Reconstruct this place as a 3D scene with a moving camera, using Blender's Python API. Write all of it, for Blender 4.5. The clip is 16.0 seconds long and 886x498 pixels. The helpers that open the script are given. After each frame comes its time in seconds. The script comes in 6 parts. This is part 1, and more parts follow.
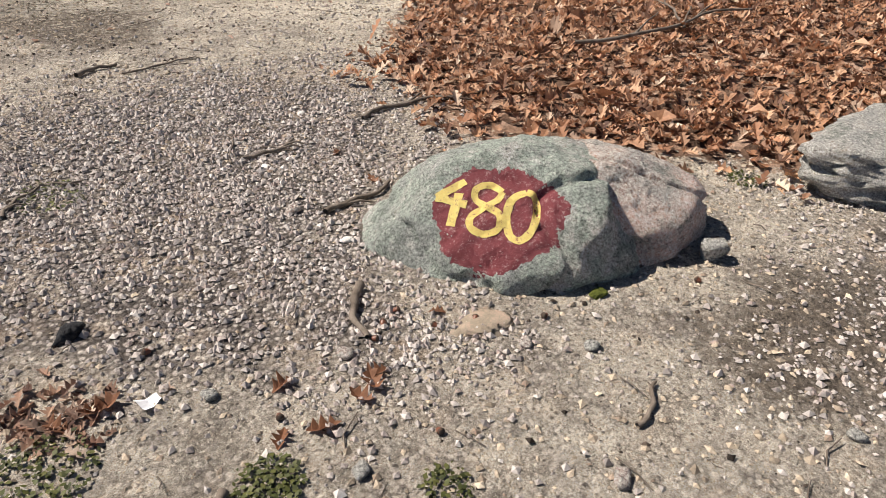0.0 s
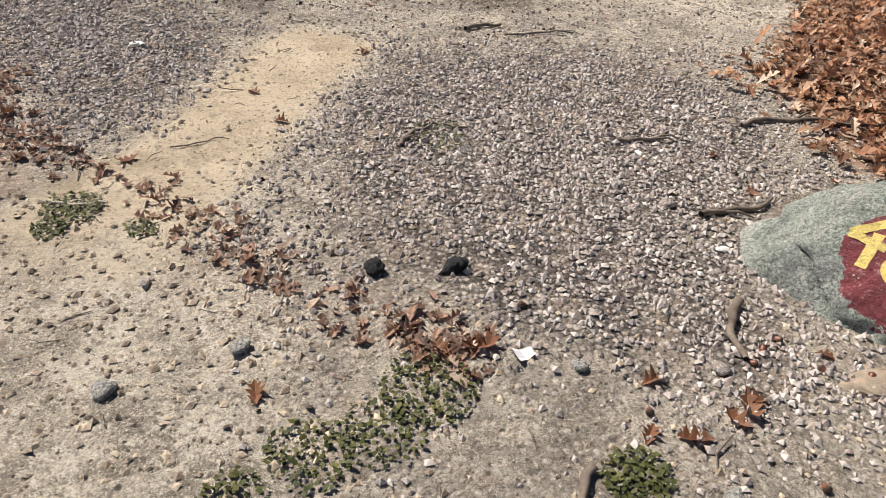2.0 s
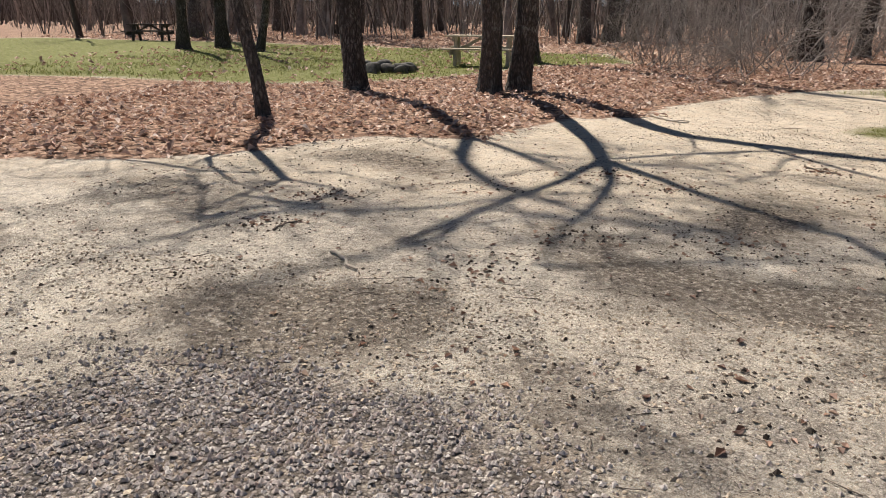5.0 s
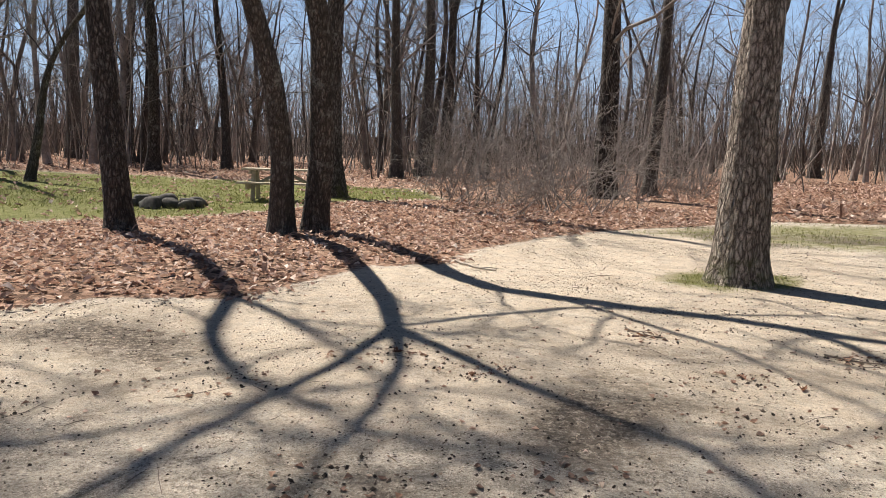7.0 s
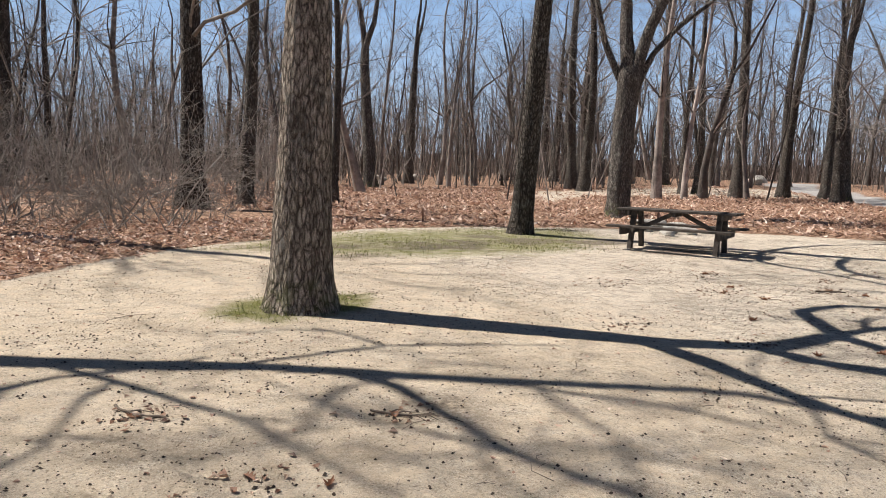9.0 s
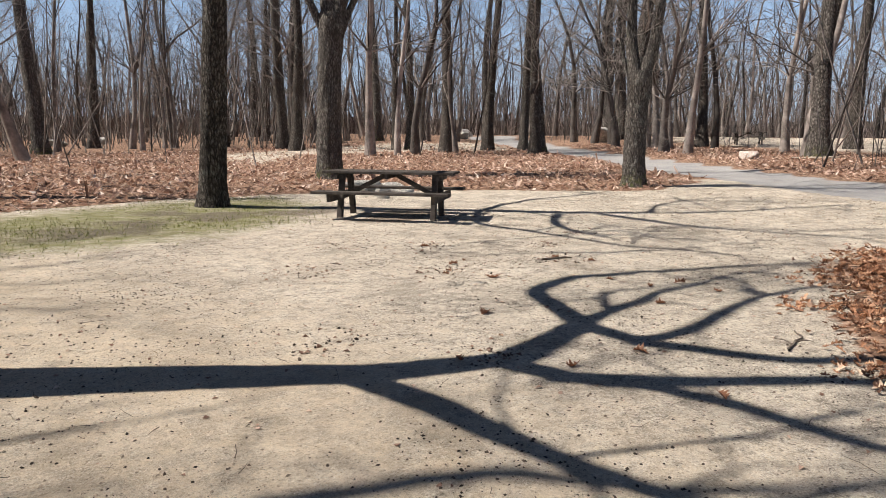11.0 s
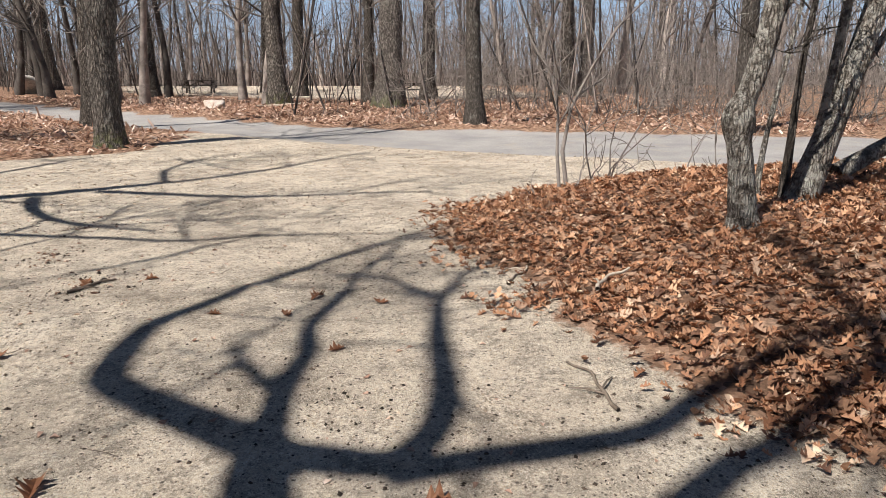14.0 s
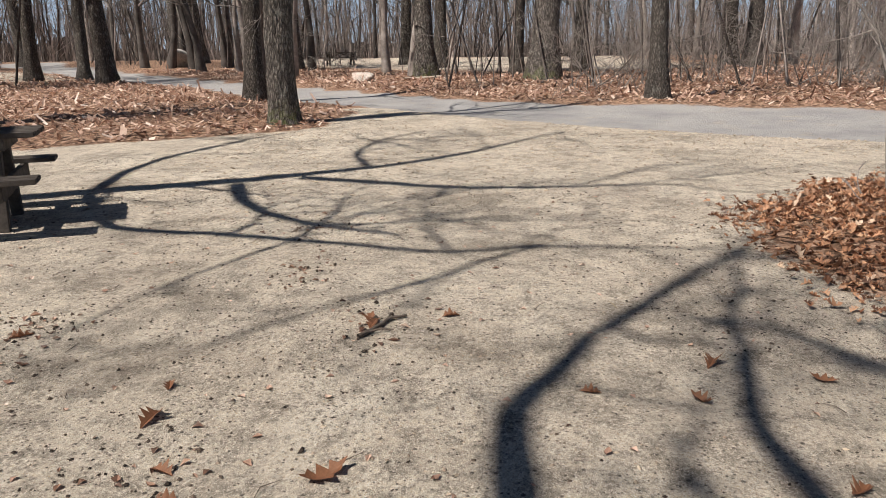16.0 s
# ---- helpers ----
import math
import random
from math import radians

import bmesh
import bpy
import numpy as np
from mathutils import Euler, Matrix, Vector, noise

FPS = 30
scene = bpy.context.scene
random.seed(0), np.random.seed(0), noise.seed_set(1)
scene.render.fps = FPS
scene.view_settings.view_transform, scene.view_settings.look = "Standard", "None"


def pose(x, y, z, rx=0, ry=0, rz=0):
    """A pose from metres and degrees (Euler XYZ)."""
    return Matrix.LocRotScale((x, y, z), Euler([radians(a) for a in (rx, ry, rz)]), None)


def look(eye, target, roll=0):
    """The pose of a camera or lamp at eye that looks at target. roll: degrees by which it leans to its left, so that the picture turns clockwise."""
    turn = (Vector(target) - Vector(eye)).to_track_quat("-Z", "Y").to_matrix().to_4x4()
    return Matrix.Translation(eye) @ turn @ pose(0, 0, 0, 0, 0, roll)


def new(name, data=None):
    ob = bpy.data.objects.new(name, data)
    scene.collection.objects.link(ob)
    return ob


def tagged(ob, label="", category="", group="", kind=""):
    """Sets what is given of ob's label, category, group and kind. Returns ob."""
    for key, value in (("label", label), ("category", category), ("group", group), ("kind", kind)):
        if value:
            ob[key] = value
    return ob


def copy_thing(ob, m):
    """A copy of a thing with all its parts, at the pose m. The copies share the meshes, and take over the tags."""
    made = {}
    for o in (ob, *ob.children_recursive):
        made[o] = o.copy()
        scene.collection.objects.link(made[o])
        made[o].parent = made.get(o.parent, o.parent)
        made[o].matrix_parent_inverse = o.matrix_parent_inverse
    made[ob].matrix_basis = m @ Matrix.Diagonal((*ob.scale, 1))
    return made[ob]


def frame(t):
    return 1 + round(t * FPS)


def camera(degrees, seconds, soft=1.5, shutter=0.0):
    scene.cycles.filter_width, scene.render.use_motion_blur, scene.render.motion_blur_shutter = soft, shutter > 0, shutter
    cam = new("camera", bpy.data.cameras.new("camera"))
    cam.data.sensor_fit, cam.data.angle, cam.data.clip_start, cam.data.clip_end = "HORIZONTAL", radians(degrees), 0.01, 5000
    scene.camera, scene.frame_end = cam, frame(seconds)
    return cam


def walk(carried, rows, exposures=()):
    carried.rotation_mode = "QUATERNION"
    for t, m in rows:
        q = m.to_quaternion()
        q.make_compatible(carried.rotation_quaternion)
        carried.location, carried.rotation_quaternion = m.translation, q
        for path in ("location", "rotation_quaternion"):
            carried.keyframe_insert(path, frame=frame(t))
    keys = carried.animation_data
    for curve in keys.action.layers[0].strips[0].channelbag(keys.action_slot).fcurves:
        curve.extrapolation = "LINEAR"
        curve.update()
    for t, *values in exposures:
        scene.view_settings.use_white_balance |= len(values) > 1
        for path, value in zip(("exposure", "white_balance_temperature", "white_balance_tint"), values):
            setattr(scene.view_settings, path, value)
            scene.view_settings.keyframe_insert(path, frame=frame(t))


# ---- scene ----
cam = camera(63.3, 16.0, soft=0.5)
PATH = [
    (0, (2.879, -2.666, 1.296), (3.787, -1.259, 0.203), 1.8),
    (0.5, (2.88, -2.671, 1.303), (3.756, -1.248, 0.205), 3.0),
    (1, (2.838, -2.663, 1.303), (3.638, -1.202, 0.197), 4.7),
    (1.5, (2.71, -2.608, 1.279), (3.304, -1.067, 0.15), 5.3),
    (2, (2.519, -2.507, 1.236), (2.799, -0.892, 0.09), 4.8),
    (2.5, (2.358, -2.311, 1.223), (2.289, -0.676, 0.073), 3.9),
    (3, (2.213, -2.021, 1.259), (1.869, -0.391, 0.153), 3.0),
    (3.5, (2.037, -1.693, 1.275), (1.511, -0.045, 0.273), 2.1),
    (4, (1.926, -1.285, 1.274), (1.311, 0.403, 0.395), 1.0),
    (4.2, (1.875, -1.119, 1.318), (1.257, 0.593, 0.489), 0.6),
    (6.3, (1.855, 0.574, 1.355), (1.566, 2.522, 1.007), 1.5),
    (6.5, (1.898, 0.748, 1.377), (1.658, 2.708, 1.055), 1.7),
    (7, (1.981, 1.129, 1.363), (1.897, 3.108, 1.091), 1.8),
    (7.5, (2.161, 1.495, 1.358), (2.29, 3.476, 1.115), 2.1),
    (8, (2.41, 1.826, 1.354), (2.8, 3.775, 1.132), 2.3),
    (8.5, (2.692, 2.182, 1.388), (3.356, 4.056, 1.172), 2.2),
    (9, (3.056, 2.557, 1.363), (3.962, 4.327, 1.143), 1.9),
    (9.2, (3.195, 2.691, 1.359), (4.18, 4.416, 1.13), 1.9),
    (11.3, (4.857, 4.221, 1.371), (6.427, 5.416, 1.044), 0.2),
    (11.5, (5.023, 4.356, 1.354), (6.648, 5.474, 1.022), 0.1),
    (12, (5.389, 4.678, 1.352), (7.152, 5.556, 1.003), 0.4),
    (12.5, (5.758, 4.992, 1.354), (7.645, 5.543, 0.988), 1.3),
    (13, (6.063, 5.349, 1.333), (8.014, 5.531, 0.932), 1.7),
    (13.5, (6.414, 5.666, 1.301), (8.368, 5.692, 0.876), 0.5),
    (14, (6.743, 6.012, 1.294), (8.692, 5.961, 0.849), -0.1),
    (14.5, (7.056, 6.36, 1.282), (9.0, 6.305, 0.812), -0.5),
    (15, (7.414, 6.719, 1.292), (9.352, 6.713, 0.798), -0.5),
    (15.5, (7.741, 7.101, 1.292), (9.671, 7.199, 0.777), -0.1),
    (16, (8.103, 7.453, 1.286), (10.018, 7.712, 0.769), -0.6),
]
walk(cam, [(t, look(e, g, r)) for t, e, g, r in PATH], exposures=[(0.0, 0.51), (4.2, 0.51), (7.0, 0.66), (9.2, 0.53), (11.5, 0.47), (14.5, 0.46), (16.0, 0.27)])

# ---- world and sun ----
SUN_ELEV = 52.0
SUN_GO = (0.70, -0.714)                     # the way the light travels over the ground
SHADOW = 1 / math.tan(radians(SUN_ELEV))    # shadow length of one metre of height
world = bpy.data.worlds.new("world")
scene.world = world
world.use_nodes = True
sky = world.node_tree.nodes.new("ShaderNodeTexSky")
sky.sky_type, sky.sun_disc = "NISHITA", False
sky.air_density, sky.dust_density, sky.ozone_density = 0.42, 0.05, 1.0
sky.sun_elevation, sky.sun_rotation = radians(SUN_ELEV), math.atan2(-SUN_GO[0], -SUN_GO[1]) % (2 * math.pi)
world.node_tree.links.new(sky.outputs[0], world.node_tree.nodes["Background"].inputs[0])
world.node_tree.nodes["Background"].inputs[1].default_value = 0.05
sun = new("sun", bpy.data.lights.new("sun", "SUN"))
sun.data.energy, sun.data.angle, sun.data.color = 5.0, radians(0.55), (1.0, 0.92, 0.83)
sun.matrix_world = look((0, 0, 30), (SUN_GO[0] * SHADOW, SUN_GO[1] * SHADOW, 29))
rng = np.random.default_rng(7)


# ---- materials ----
class Nodes:
    """A small builder for node materials."""

    def __init__(self, name):
        self.mat = bpy.data.materials.new(name)
        self.mat.use_nodes = True
        self.tree = self.mat.node_tree
        self.bsdf = self.tree.nodes["Principled BSDF"]
        self.bsdf.inputs["Specular IOR Level"].default_value = 0.25
        self.co = self.tree.nodes.new("ShaderNodeTexCoord").outputs["Object"]

    def put(self, socket, value):
        if isinstance(value, bpy.types.NodeSocket):
            self.tree.links.new(value, socket)
        elif isinstance(value, (tuple, list)) and len(value) == 3 and socket.type == "RGBA":
            socket.default_value = (*value, 1)
        else:
            socket.default_value = value

    def node(self, kind, out=0, settings=None, **ins):
        n = self.tree.nodes.new("ShaderNode" + kind)
        for key, value in (settings or {}).items():
            if key == "blend_type":
                n.blend_type = value
            elif key == "operation":
                n.operation = value
            elif key == "feature":
                n.feature = value
            elif key == "data_type":
                n.data_type = value
            elif key == "attribute_name":
                n.attribute_name = value
        for key, value in ins.items():
            self.put(n.inputs[key.replace("_", " ")], value)
        return n.outputs[out]

    def stretch(self, x, y, z, co=None):
        return self.node("Mapping", Vector=co or self.co, Scale=(x, y, z))

    def noise(self, scale, detail=4.0, rough=0.55, co=None):
        return self.node("TexNoise", Vector=co or self.co, Scale=scale, Detail=detail, Roughness=rough)

    def voronoi(self, scale, out="Distance", co=None, feature="F1"):
        return self.node("TexVoronoi", out=out, settings={"feature": feature}, Vector=co or self.co, Scale=scale)

    def ramp(self, fac, *stops):
        n = self.tree.nodes.new("ShaderNodeValToRGB")
        self.put(n.inputs[0], fac)
        el = n.color_ramp.elements
        while len(el) < len(stops):
            el.new(0.5)
        for e, (at, c) in zip(el, stops):
            e.position = at
            e.color = (*c, 1) if isinstance(c, (tuple, list)) else (c, c, c, 1)
        return n.outputs[0]

    def mix(self, fac, a, b, blend="MIX"):
        n = self.tree.nodes.new("ShaderNodeMix")
        n.data_type, n.blend_type = "RGBA", blend
        self.put(n.inputs[0], fac)
        self.put(n.inputs[6], a)
        self.put(n.inputs[7], b)
        return n.outputs[2]

    def math(self, op, a, b=0.0):
        n = self.tree.nodes.new("ShaderNodeMath")
        n.operation = op
        self.put(n.inputs[0], a)
        self.put(n.inputs[1], b)
        return n.outputs[0]

    def done(self, colour, rough=0.85, height=None, strength=0.5, distance=0.01):
        self.put(self.bsdf.inputs["Base Color"], colour)
        self.put(self.bsdf.inputs["Roughness"], rough)
        if height is not None:
            b = self.tree.nodes.new("ShaderNodeBump")
            b.inputs["Strength"].default_value, b.inputs["Distance"].default_value = strength, distance
            self.put(b.inputs["Height"], height)
            self.tree.links.new(b.outputs[0], self.bsdf.inputs["Normal"])
        return self.mat


def ground_material():
    n = Nodes("ground_earth")
    z1 = n.node("Attribute", settings={"attribute_name": "zone"})
    z2 = n.node("Attribute", settings={"attribute_name": "surface"})
    s1 = n.node("SeparateColor", Color=z1).node.outputs
    s2 = n.node("SeparateColor", Color=z2).node.outputs
    edge = n.math("MULTIPLY", n.math("SUBTRACT", n.noise(4.5, 8, 0.8), 0.5), 1.6)

    def sharp(mask, lo=0.42, hi=0.58):
        return n.ramp(n.math("ADD", mask, edge), (lo, 0.0), (hi, 1.0))
    grain = n.noise(240, 3, 0.8)
    speck = n.voronoi(62)
    coarse = n.noise(1.3, 6, 0.62)
    blot = n.noise(5.5, 7, 0.72)
    sand = n.ramp(coarse, (0.28, (0.50, 0.43, 0.345)), (0.5, (0.67, 0.59, 0.485)), (0.72, (0.80, 0.725, 0.615)))
    sand = n.mix(n.ramp(blot, (0.48, 0.0), (0.62, 0.8)), sand, (0.275, 0.232, 0.185))
    sand = n.mix(n.ramp(n.noise(21, 7, 0.85), (0.52, 0.0), (0.61, 0.7)), sand, (0.17, 0.145, 0.115))
    drift = n.ramp(n.noise(2.6, 6, 0.7), (0.40, 0.25), (0.60, 1.0))
    sand = n.mix(n.math("MULTIPLY", drift, n.ramp(n.noise(60, 5, 0.85), (0.51, 0.0), (0.58, 0.85))), sand, (0.12, 0.10, 0.08))
    sand = n.mix(n.ramp(n.noise(33, 6, 0.85), (0.40, 0.75), (0.47, 0.0)), sand, (0.84, 0.76, 0.64))
    sand = n.mix(n.ramp(n.noise(0.8, 9, 0.82), (0.52, 0.0), (0.60, 0.6)), sand, (0.23, 0.195, 0.155))
    sand = n.mix(0.9, sand, n.ramp(grain, (0.32, 0.08), (0.66, 0.95)), "OVERLAY")
    sand = n.mix(n.ramp(n.voronoi(15), (0.09, 0.9), (0.15, 0.0)), sand, (0.085, 0.07, 0.058))
    sand = n.mix(n.ramp(n.voronoi(34), (0.12, 0.9), (0.20, 0.0)), sand, (0.09, 0.075, 0.06))
    sand = n.mix(n.math("MULTIPLY", drift, n.ramp(n.noise(130, 4, 0.9), (0.54, 0.0), (0.64, 0.75))), sand, (0.12, 0.10, 0.08))
    sand = n.mix(n.ramp(n.noise(105, 3, 0.8), (0.36, 0.85), (0.44, 0.0)), sand, (0.90, 0.83, 0.72))
    warm = n.mix(n.ramp(n.noise(2.1, 3), (0.35, 0.0), (0.7, 0.8)), sand, (0.50, 0.345, 0.235))
    # crushed stone: small rounded cells, each with a tone of its own
    cell = n.voronoi(62, "Color")
    tone = n.node("SeparateColor", Color=cell)
    stone = n.ramp(tone, (0.0, (0.09, 0.078, 0.072)), (0.45, (0.29, 0.25, 0.23)), (0.8, (0.52, 0.46, 0.41)), (1.0, (0.74, 0.67, 0.60)))
    # shade in the gaps between stones, painted as a dark cell edge
    stone = n.mix(n.ramp(speck, (0.40, 0.0), (0.62, 0.8)), stone, (0.085, 0.07, 0.058))
    gravel = n.mix(n.ramp(n.noise(7, 4), (0.48, 0.0), (0.72, 0.75)), stone, warm)
    litter = n.ramp(n.node("SeparateColor", Color=n.voronoi(17, "Color")), (0.0, (0.07, 0.042, 0.028)), (0.5, (0.27, 0.16, 0.105)), (1.0, (0.50, 0.34, 0.245)))
    litter = n.mix(0.6, litter, n.ramp(n.noise(34, 5, 0.7), (0.3, 0.15), (0.7, 0.9)), "OVERLAY")
    grass = n.ramp(n.noise(9, 6, 0.7), (0.3, (0.07, 0.085, 0.018)), (0.5, (0.16, 0.17, 0.045)), (0.68, (0.27, 0.235, 0.13)))
    grass = n.mix(0.7, grass, n.ramp(n.noise(120, 3, 0.8), (0.25, 0.1), (0.75, 0.95)), "OVERLAY")
    tar = n.ramp(n.noise(0.9, 5), (0.3, (0.29, 0.285, 0.29)), (0.7, (0.42, 0.41, 0.40)))
    tar = n.mix(0.5, tar, n.ramp(n.noise(90, 3, 0.8), (0.25, 0.15), (0.75, 0.9)), "OVERLAY")
    tar = n.mix(n.ramp(n.noise(2.3, 5, 0.7), (0.55, 0.0), (0.68, 0.5)), tar, (0.46, 0.40, 0.32))
    smooth_sand = n.mix(0.6, n.ramp(n.noise(3, 5, 0.7), (0.3, (0.58, 0.46, 0.33)), (0.7, (0.80, 0.67, 0.50))), n.ramp(grain, (0.3, 0.3), (0.7, 0.75)), "OVERLAY")
    smooth_sand = n.mix(n.ramp(n.noise(38, 6, 0.85), (0.53, 0.0), (0.60, 0.75)), smooth_sand, (0.24, 0.19, 0.135))
    smooth_sand = n.mix(n.ramp(n.voronoi(27), (0.10, 0.85), (0.17, 0.0)), smooth_sand, (0.11, 0.09, 0.07))
    smooth_sand = n.mix(n.ramp(n.noise(85, 4, 0.85), (0.37, 0.7), (0.45, 0.0)), smooth_sand, (0.88, 0.78, 0.63))
    smooth_sand = n.mix(n.ramp(n.noise(1.7, 9, 0.85), (0.52, 0.0), (0.60, 0.55)), smooth_sand, (0.34, 0.265, 0.18))
    c = n.mix(sharp(s2[2], 0.2, 0.8), sand, smooth_sand)
    c = n.mix(sharp(s2[1], 0.3, 0.7), c, warm)
    c = n.mix(sharp(s2[0], 0.2, 0.8), c, gravel)
    c = n.mix(sharp(s1[1], 0.25, 0.8), c, grass)
    # humus mask: dark soil, and painted tree shade over the grass strip and sand
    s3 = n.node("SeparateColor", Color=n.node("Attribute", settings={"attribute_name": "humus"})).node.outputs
    soil_shade_tone = n.ramp(n.noise(30, 6, 0.8), (0.35, (0.05, 0.04, 0.031)), (0.65, (0.23, 0.185, 0.145)))
    c = n.mix(n.math("MULTIPLY", n.ramp(n.math("ADD", s3[0], n.math("MULTIPLY", edge, 0.9)), (0.22, 0.0), (0.75, 0.95)), n.ramp(n.noise(24, 7, 0.85), (0.40, 0.1), (0.51, 1.0))), c, soil_shade_tone)
    c = n.mix(sharp(s1[0]), c, litter)
    c = n.mix(n.ramp(n.math("ADD", s1[2], n.math("MULTIPLY", edge, 0.5)), (0.4, 0.0), (0.6, 1.0)), c, tar)
    h = n.math("ADD", n.math("MULTIPLY", grain, 0.45), n.math("MULTIPLY", n.noise(75, 6, 0.8), 0.9))
    h = n.math("SUBTRACT", h, n.math("MULTIPLY", n.math("MULTIPLY", speck, s2[0]), 1.2))
    return n.done(c, 0.95, h, 1.0, 0.016)


def bark_material(name, dark, mid, light, scale=1.0, moss=0.0, blotch=0.0):
    n = Nodes(name)
    warp = n.node("TexNoise", out=1, Vector=n.co, Scale=7.0, Detail=3.0)
    bent = n.mix(0.045, n.co, warp)
    long = n.stretch(22 * scale, 22 * scale, 5 * scale, bent)
    ridge = n.noise(1.7, 9, 0.82, long)
    plate = n.voronoi(1.0, co=n.stretch(24 * scale, 24 * scale, 6.5 * scale, bent), feature="DISTANCE_TO_EDGE")
    c = n.ramp(n.math("ADD", n.math("MULTIPLY", ridge, 0.85), n.math("MULTIPLY", n.math("MINIMUM", plate, 0.3), 0.45)),
               (0.38, dark), (0.52, mid), (0.66, light))
    c = n.mix(n.ramp(plate, (0.01, 0.5), (0.06, 0.0)), c, dark)
    c = n.mix(0.8, c, n.ramp(n.noise(75, 5, 0.85), (0.30, 0.05), (0.70, 0.97)), "OVERLAY")
    c = n.mix(n.ramp(n.noise(3.0, 8, 0.85), (0.55, 0.0), (0.63, 0.55)), c, (0.42, 0.42, 0.38))
    c = n.mix(n.ramp(n.noise(1.0, 7, 0.75, n.stretch(7, 7, 1.1, bent)), (0.50, 0.0), (0.60, 0.7)), c, dark)
    if blotch:
        c = n.mix(n.ramp(n.noise(9, 7, 0.8), (0.47, 0.0), (0.56, blotch)), c, (0.62, 0.61, 0.56))
        c = n.mix(n.ramp(n.noise(7, 6, 0.8), (0.54, 0.0), (0.62, 0.8)), c, (0.045, 0.04, 0.034))
    if moss:
        z = n.node("SeparateXYZ", out=2, Vector=n.co)
        c = n.mix(n.math("MULTIPLY", n.ramp(z, (0.05, 1.0), (0.5, 0.0)), n.ramp(n.noise(6), (0.45, 0.0), (0.6, moss))), c, (0.12, 0.14, 0.03))
    tone = n.node("ObjectInfo", out=5)
    c = n.mix(n.math("MULTIPLY", tone, 0.2), c, (0.26, 0.24, 0.22))
    h = n.math("ADD", n.math("MULTIPLY", ridge, 1.0), n.math("MULTIPLY", n.math("MINIMUM", plate, 0.22), 3.0))
    return n.done(c, 0.92, h, 1.0, 0.045)


def leaf_material(name, *tones):
    n = Nodes(name)
    r = n.tree.nodes.new("ShaderNodeNewGeometry").outputs["Random Per Island"]
    c = n.ramp(r, *[(i / (len(tones) - 1), t) for i, t in enumerate(tones)])
    c = n.mix(0.5, c, n.ramp(n.noise(55, 4, 0.7), (0.3, 0.25), (0.7, 0.8)), "OVERLAY")
    n.bsdf.inputs["Specular IOR Level"].default_value = 0.35
    mat = n.done(c, 0.62, n.noise(120, 3), 0.35, 0.004)
    thin = n.tree.nodes.new("ShaderNodeBsdfTranslucent")
    n.put(thin.inputs["Color"], n.mix(0.35, c, (0.85, 0.66, 0.5), "MULTIPLY"))
    both = n.tree.nodes.new("ShaderNodeMixShader")
    both.inputs[0].default_value = 0.22
    n.tree.links.new(n.bsdf.outputs[0], both.inputs[1])
    n.tree.links.new(thin.outputs[0], both.inputs[2])
    n.tree.links.new(both.outputs[0], n.tree.nodes["Material Output"].inputs["Surface"])
    return mat


def plain_material(name, a, b, scale=20.0, rough=0.85, bump=0.4, island=False, spec=0.25, tones=(0.08, 0.45, 0.82)):
    n = Nodes(name)
    c = n.ramp(n.noise(scale, 5, 0.65), (0.3, a), (0.7, b))
    c = n.mix(0.35, c, n.ramp(n.noise(scale * 7, 3, 0.7), (0.25, 0.25), (0.75, 0.8)), "OVERLAY")
    if island:
        r = n.tree.nodes.new("ShaderNodeNewGeometry").outputs["Random Per Island"]
        c = n.mix(0.9, c, n.ramp(r, (0.0, tones[0]), (0.6, tones[1]), (1.0, tones[2])), "OVERLAY")
    n.bsdf.inputs["Specular IOR Level"].default_value = spec
    return n.done(c, rough, n.noise(scale * 3, 5, 0.7), bump, 0.01)


def rock_material(name, lichen, grey, pink):
    n = Nodes(name)
    c = n.ramp(n.noise(3.2, 7, 0.75), (0.40, grey), (0.50, lichen), (0.60, pink))
    c = n.mix(n.ramp(n.noise(11, 7, 0.85), (0.52, 0.0), (0.62, 0.7)), c, (0.58, 0.56, 0.52))
    c = n.mix(n.ramp(n.noise(5, 8, 0.85), (0.52, 0.0), (0.62, 0.7)), c, (0.17, 0.195, 0.165))
    c = n.mix(0.9, c, n.ramp(n.noise(110, 4, 0.9), (0.33, 0.02), (0.66, 0.98)), "OVERLAY")
    c = n.mix(n.ramp(n.voronoi(130), (0.10, 0.8), (0.22, 0.0)), c, (0.05, 0.05, 0.048))
    return n.done(c, 0.9, n.math("ADD", n.noise(30, 8, 0.85), n.math("MULTIPLY", n.noise(150, 3, 0.8), 0.6)), 1.0, 0.02)


def paint_material(name, a, b, under, hole):
    n = Nodes(name)
    c = n.ramp(n.noise(9, 5, 0.7), (0.3, a), (0.7, b))
    c = n.mix(n.ramp(n.noise(60, 5, 0.85), (hole, 0.0), (hole + 0.08, 0.9)), c, under)
    c = n.mix(0.3, c, n.ramp(n.noise(120, 3, 0.8), (0.25, 0.15), (0.75, 0.9)), "OVERLAY")
    return n.done(c, 0.6, n.math("ADD", n.noise(26, 6, 0.8), n.math("MULTIPLY", n.noise(130, 3, 0.8), 0.5)), 0.8, 0.014)


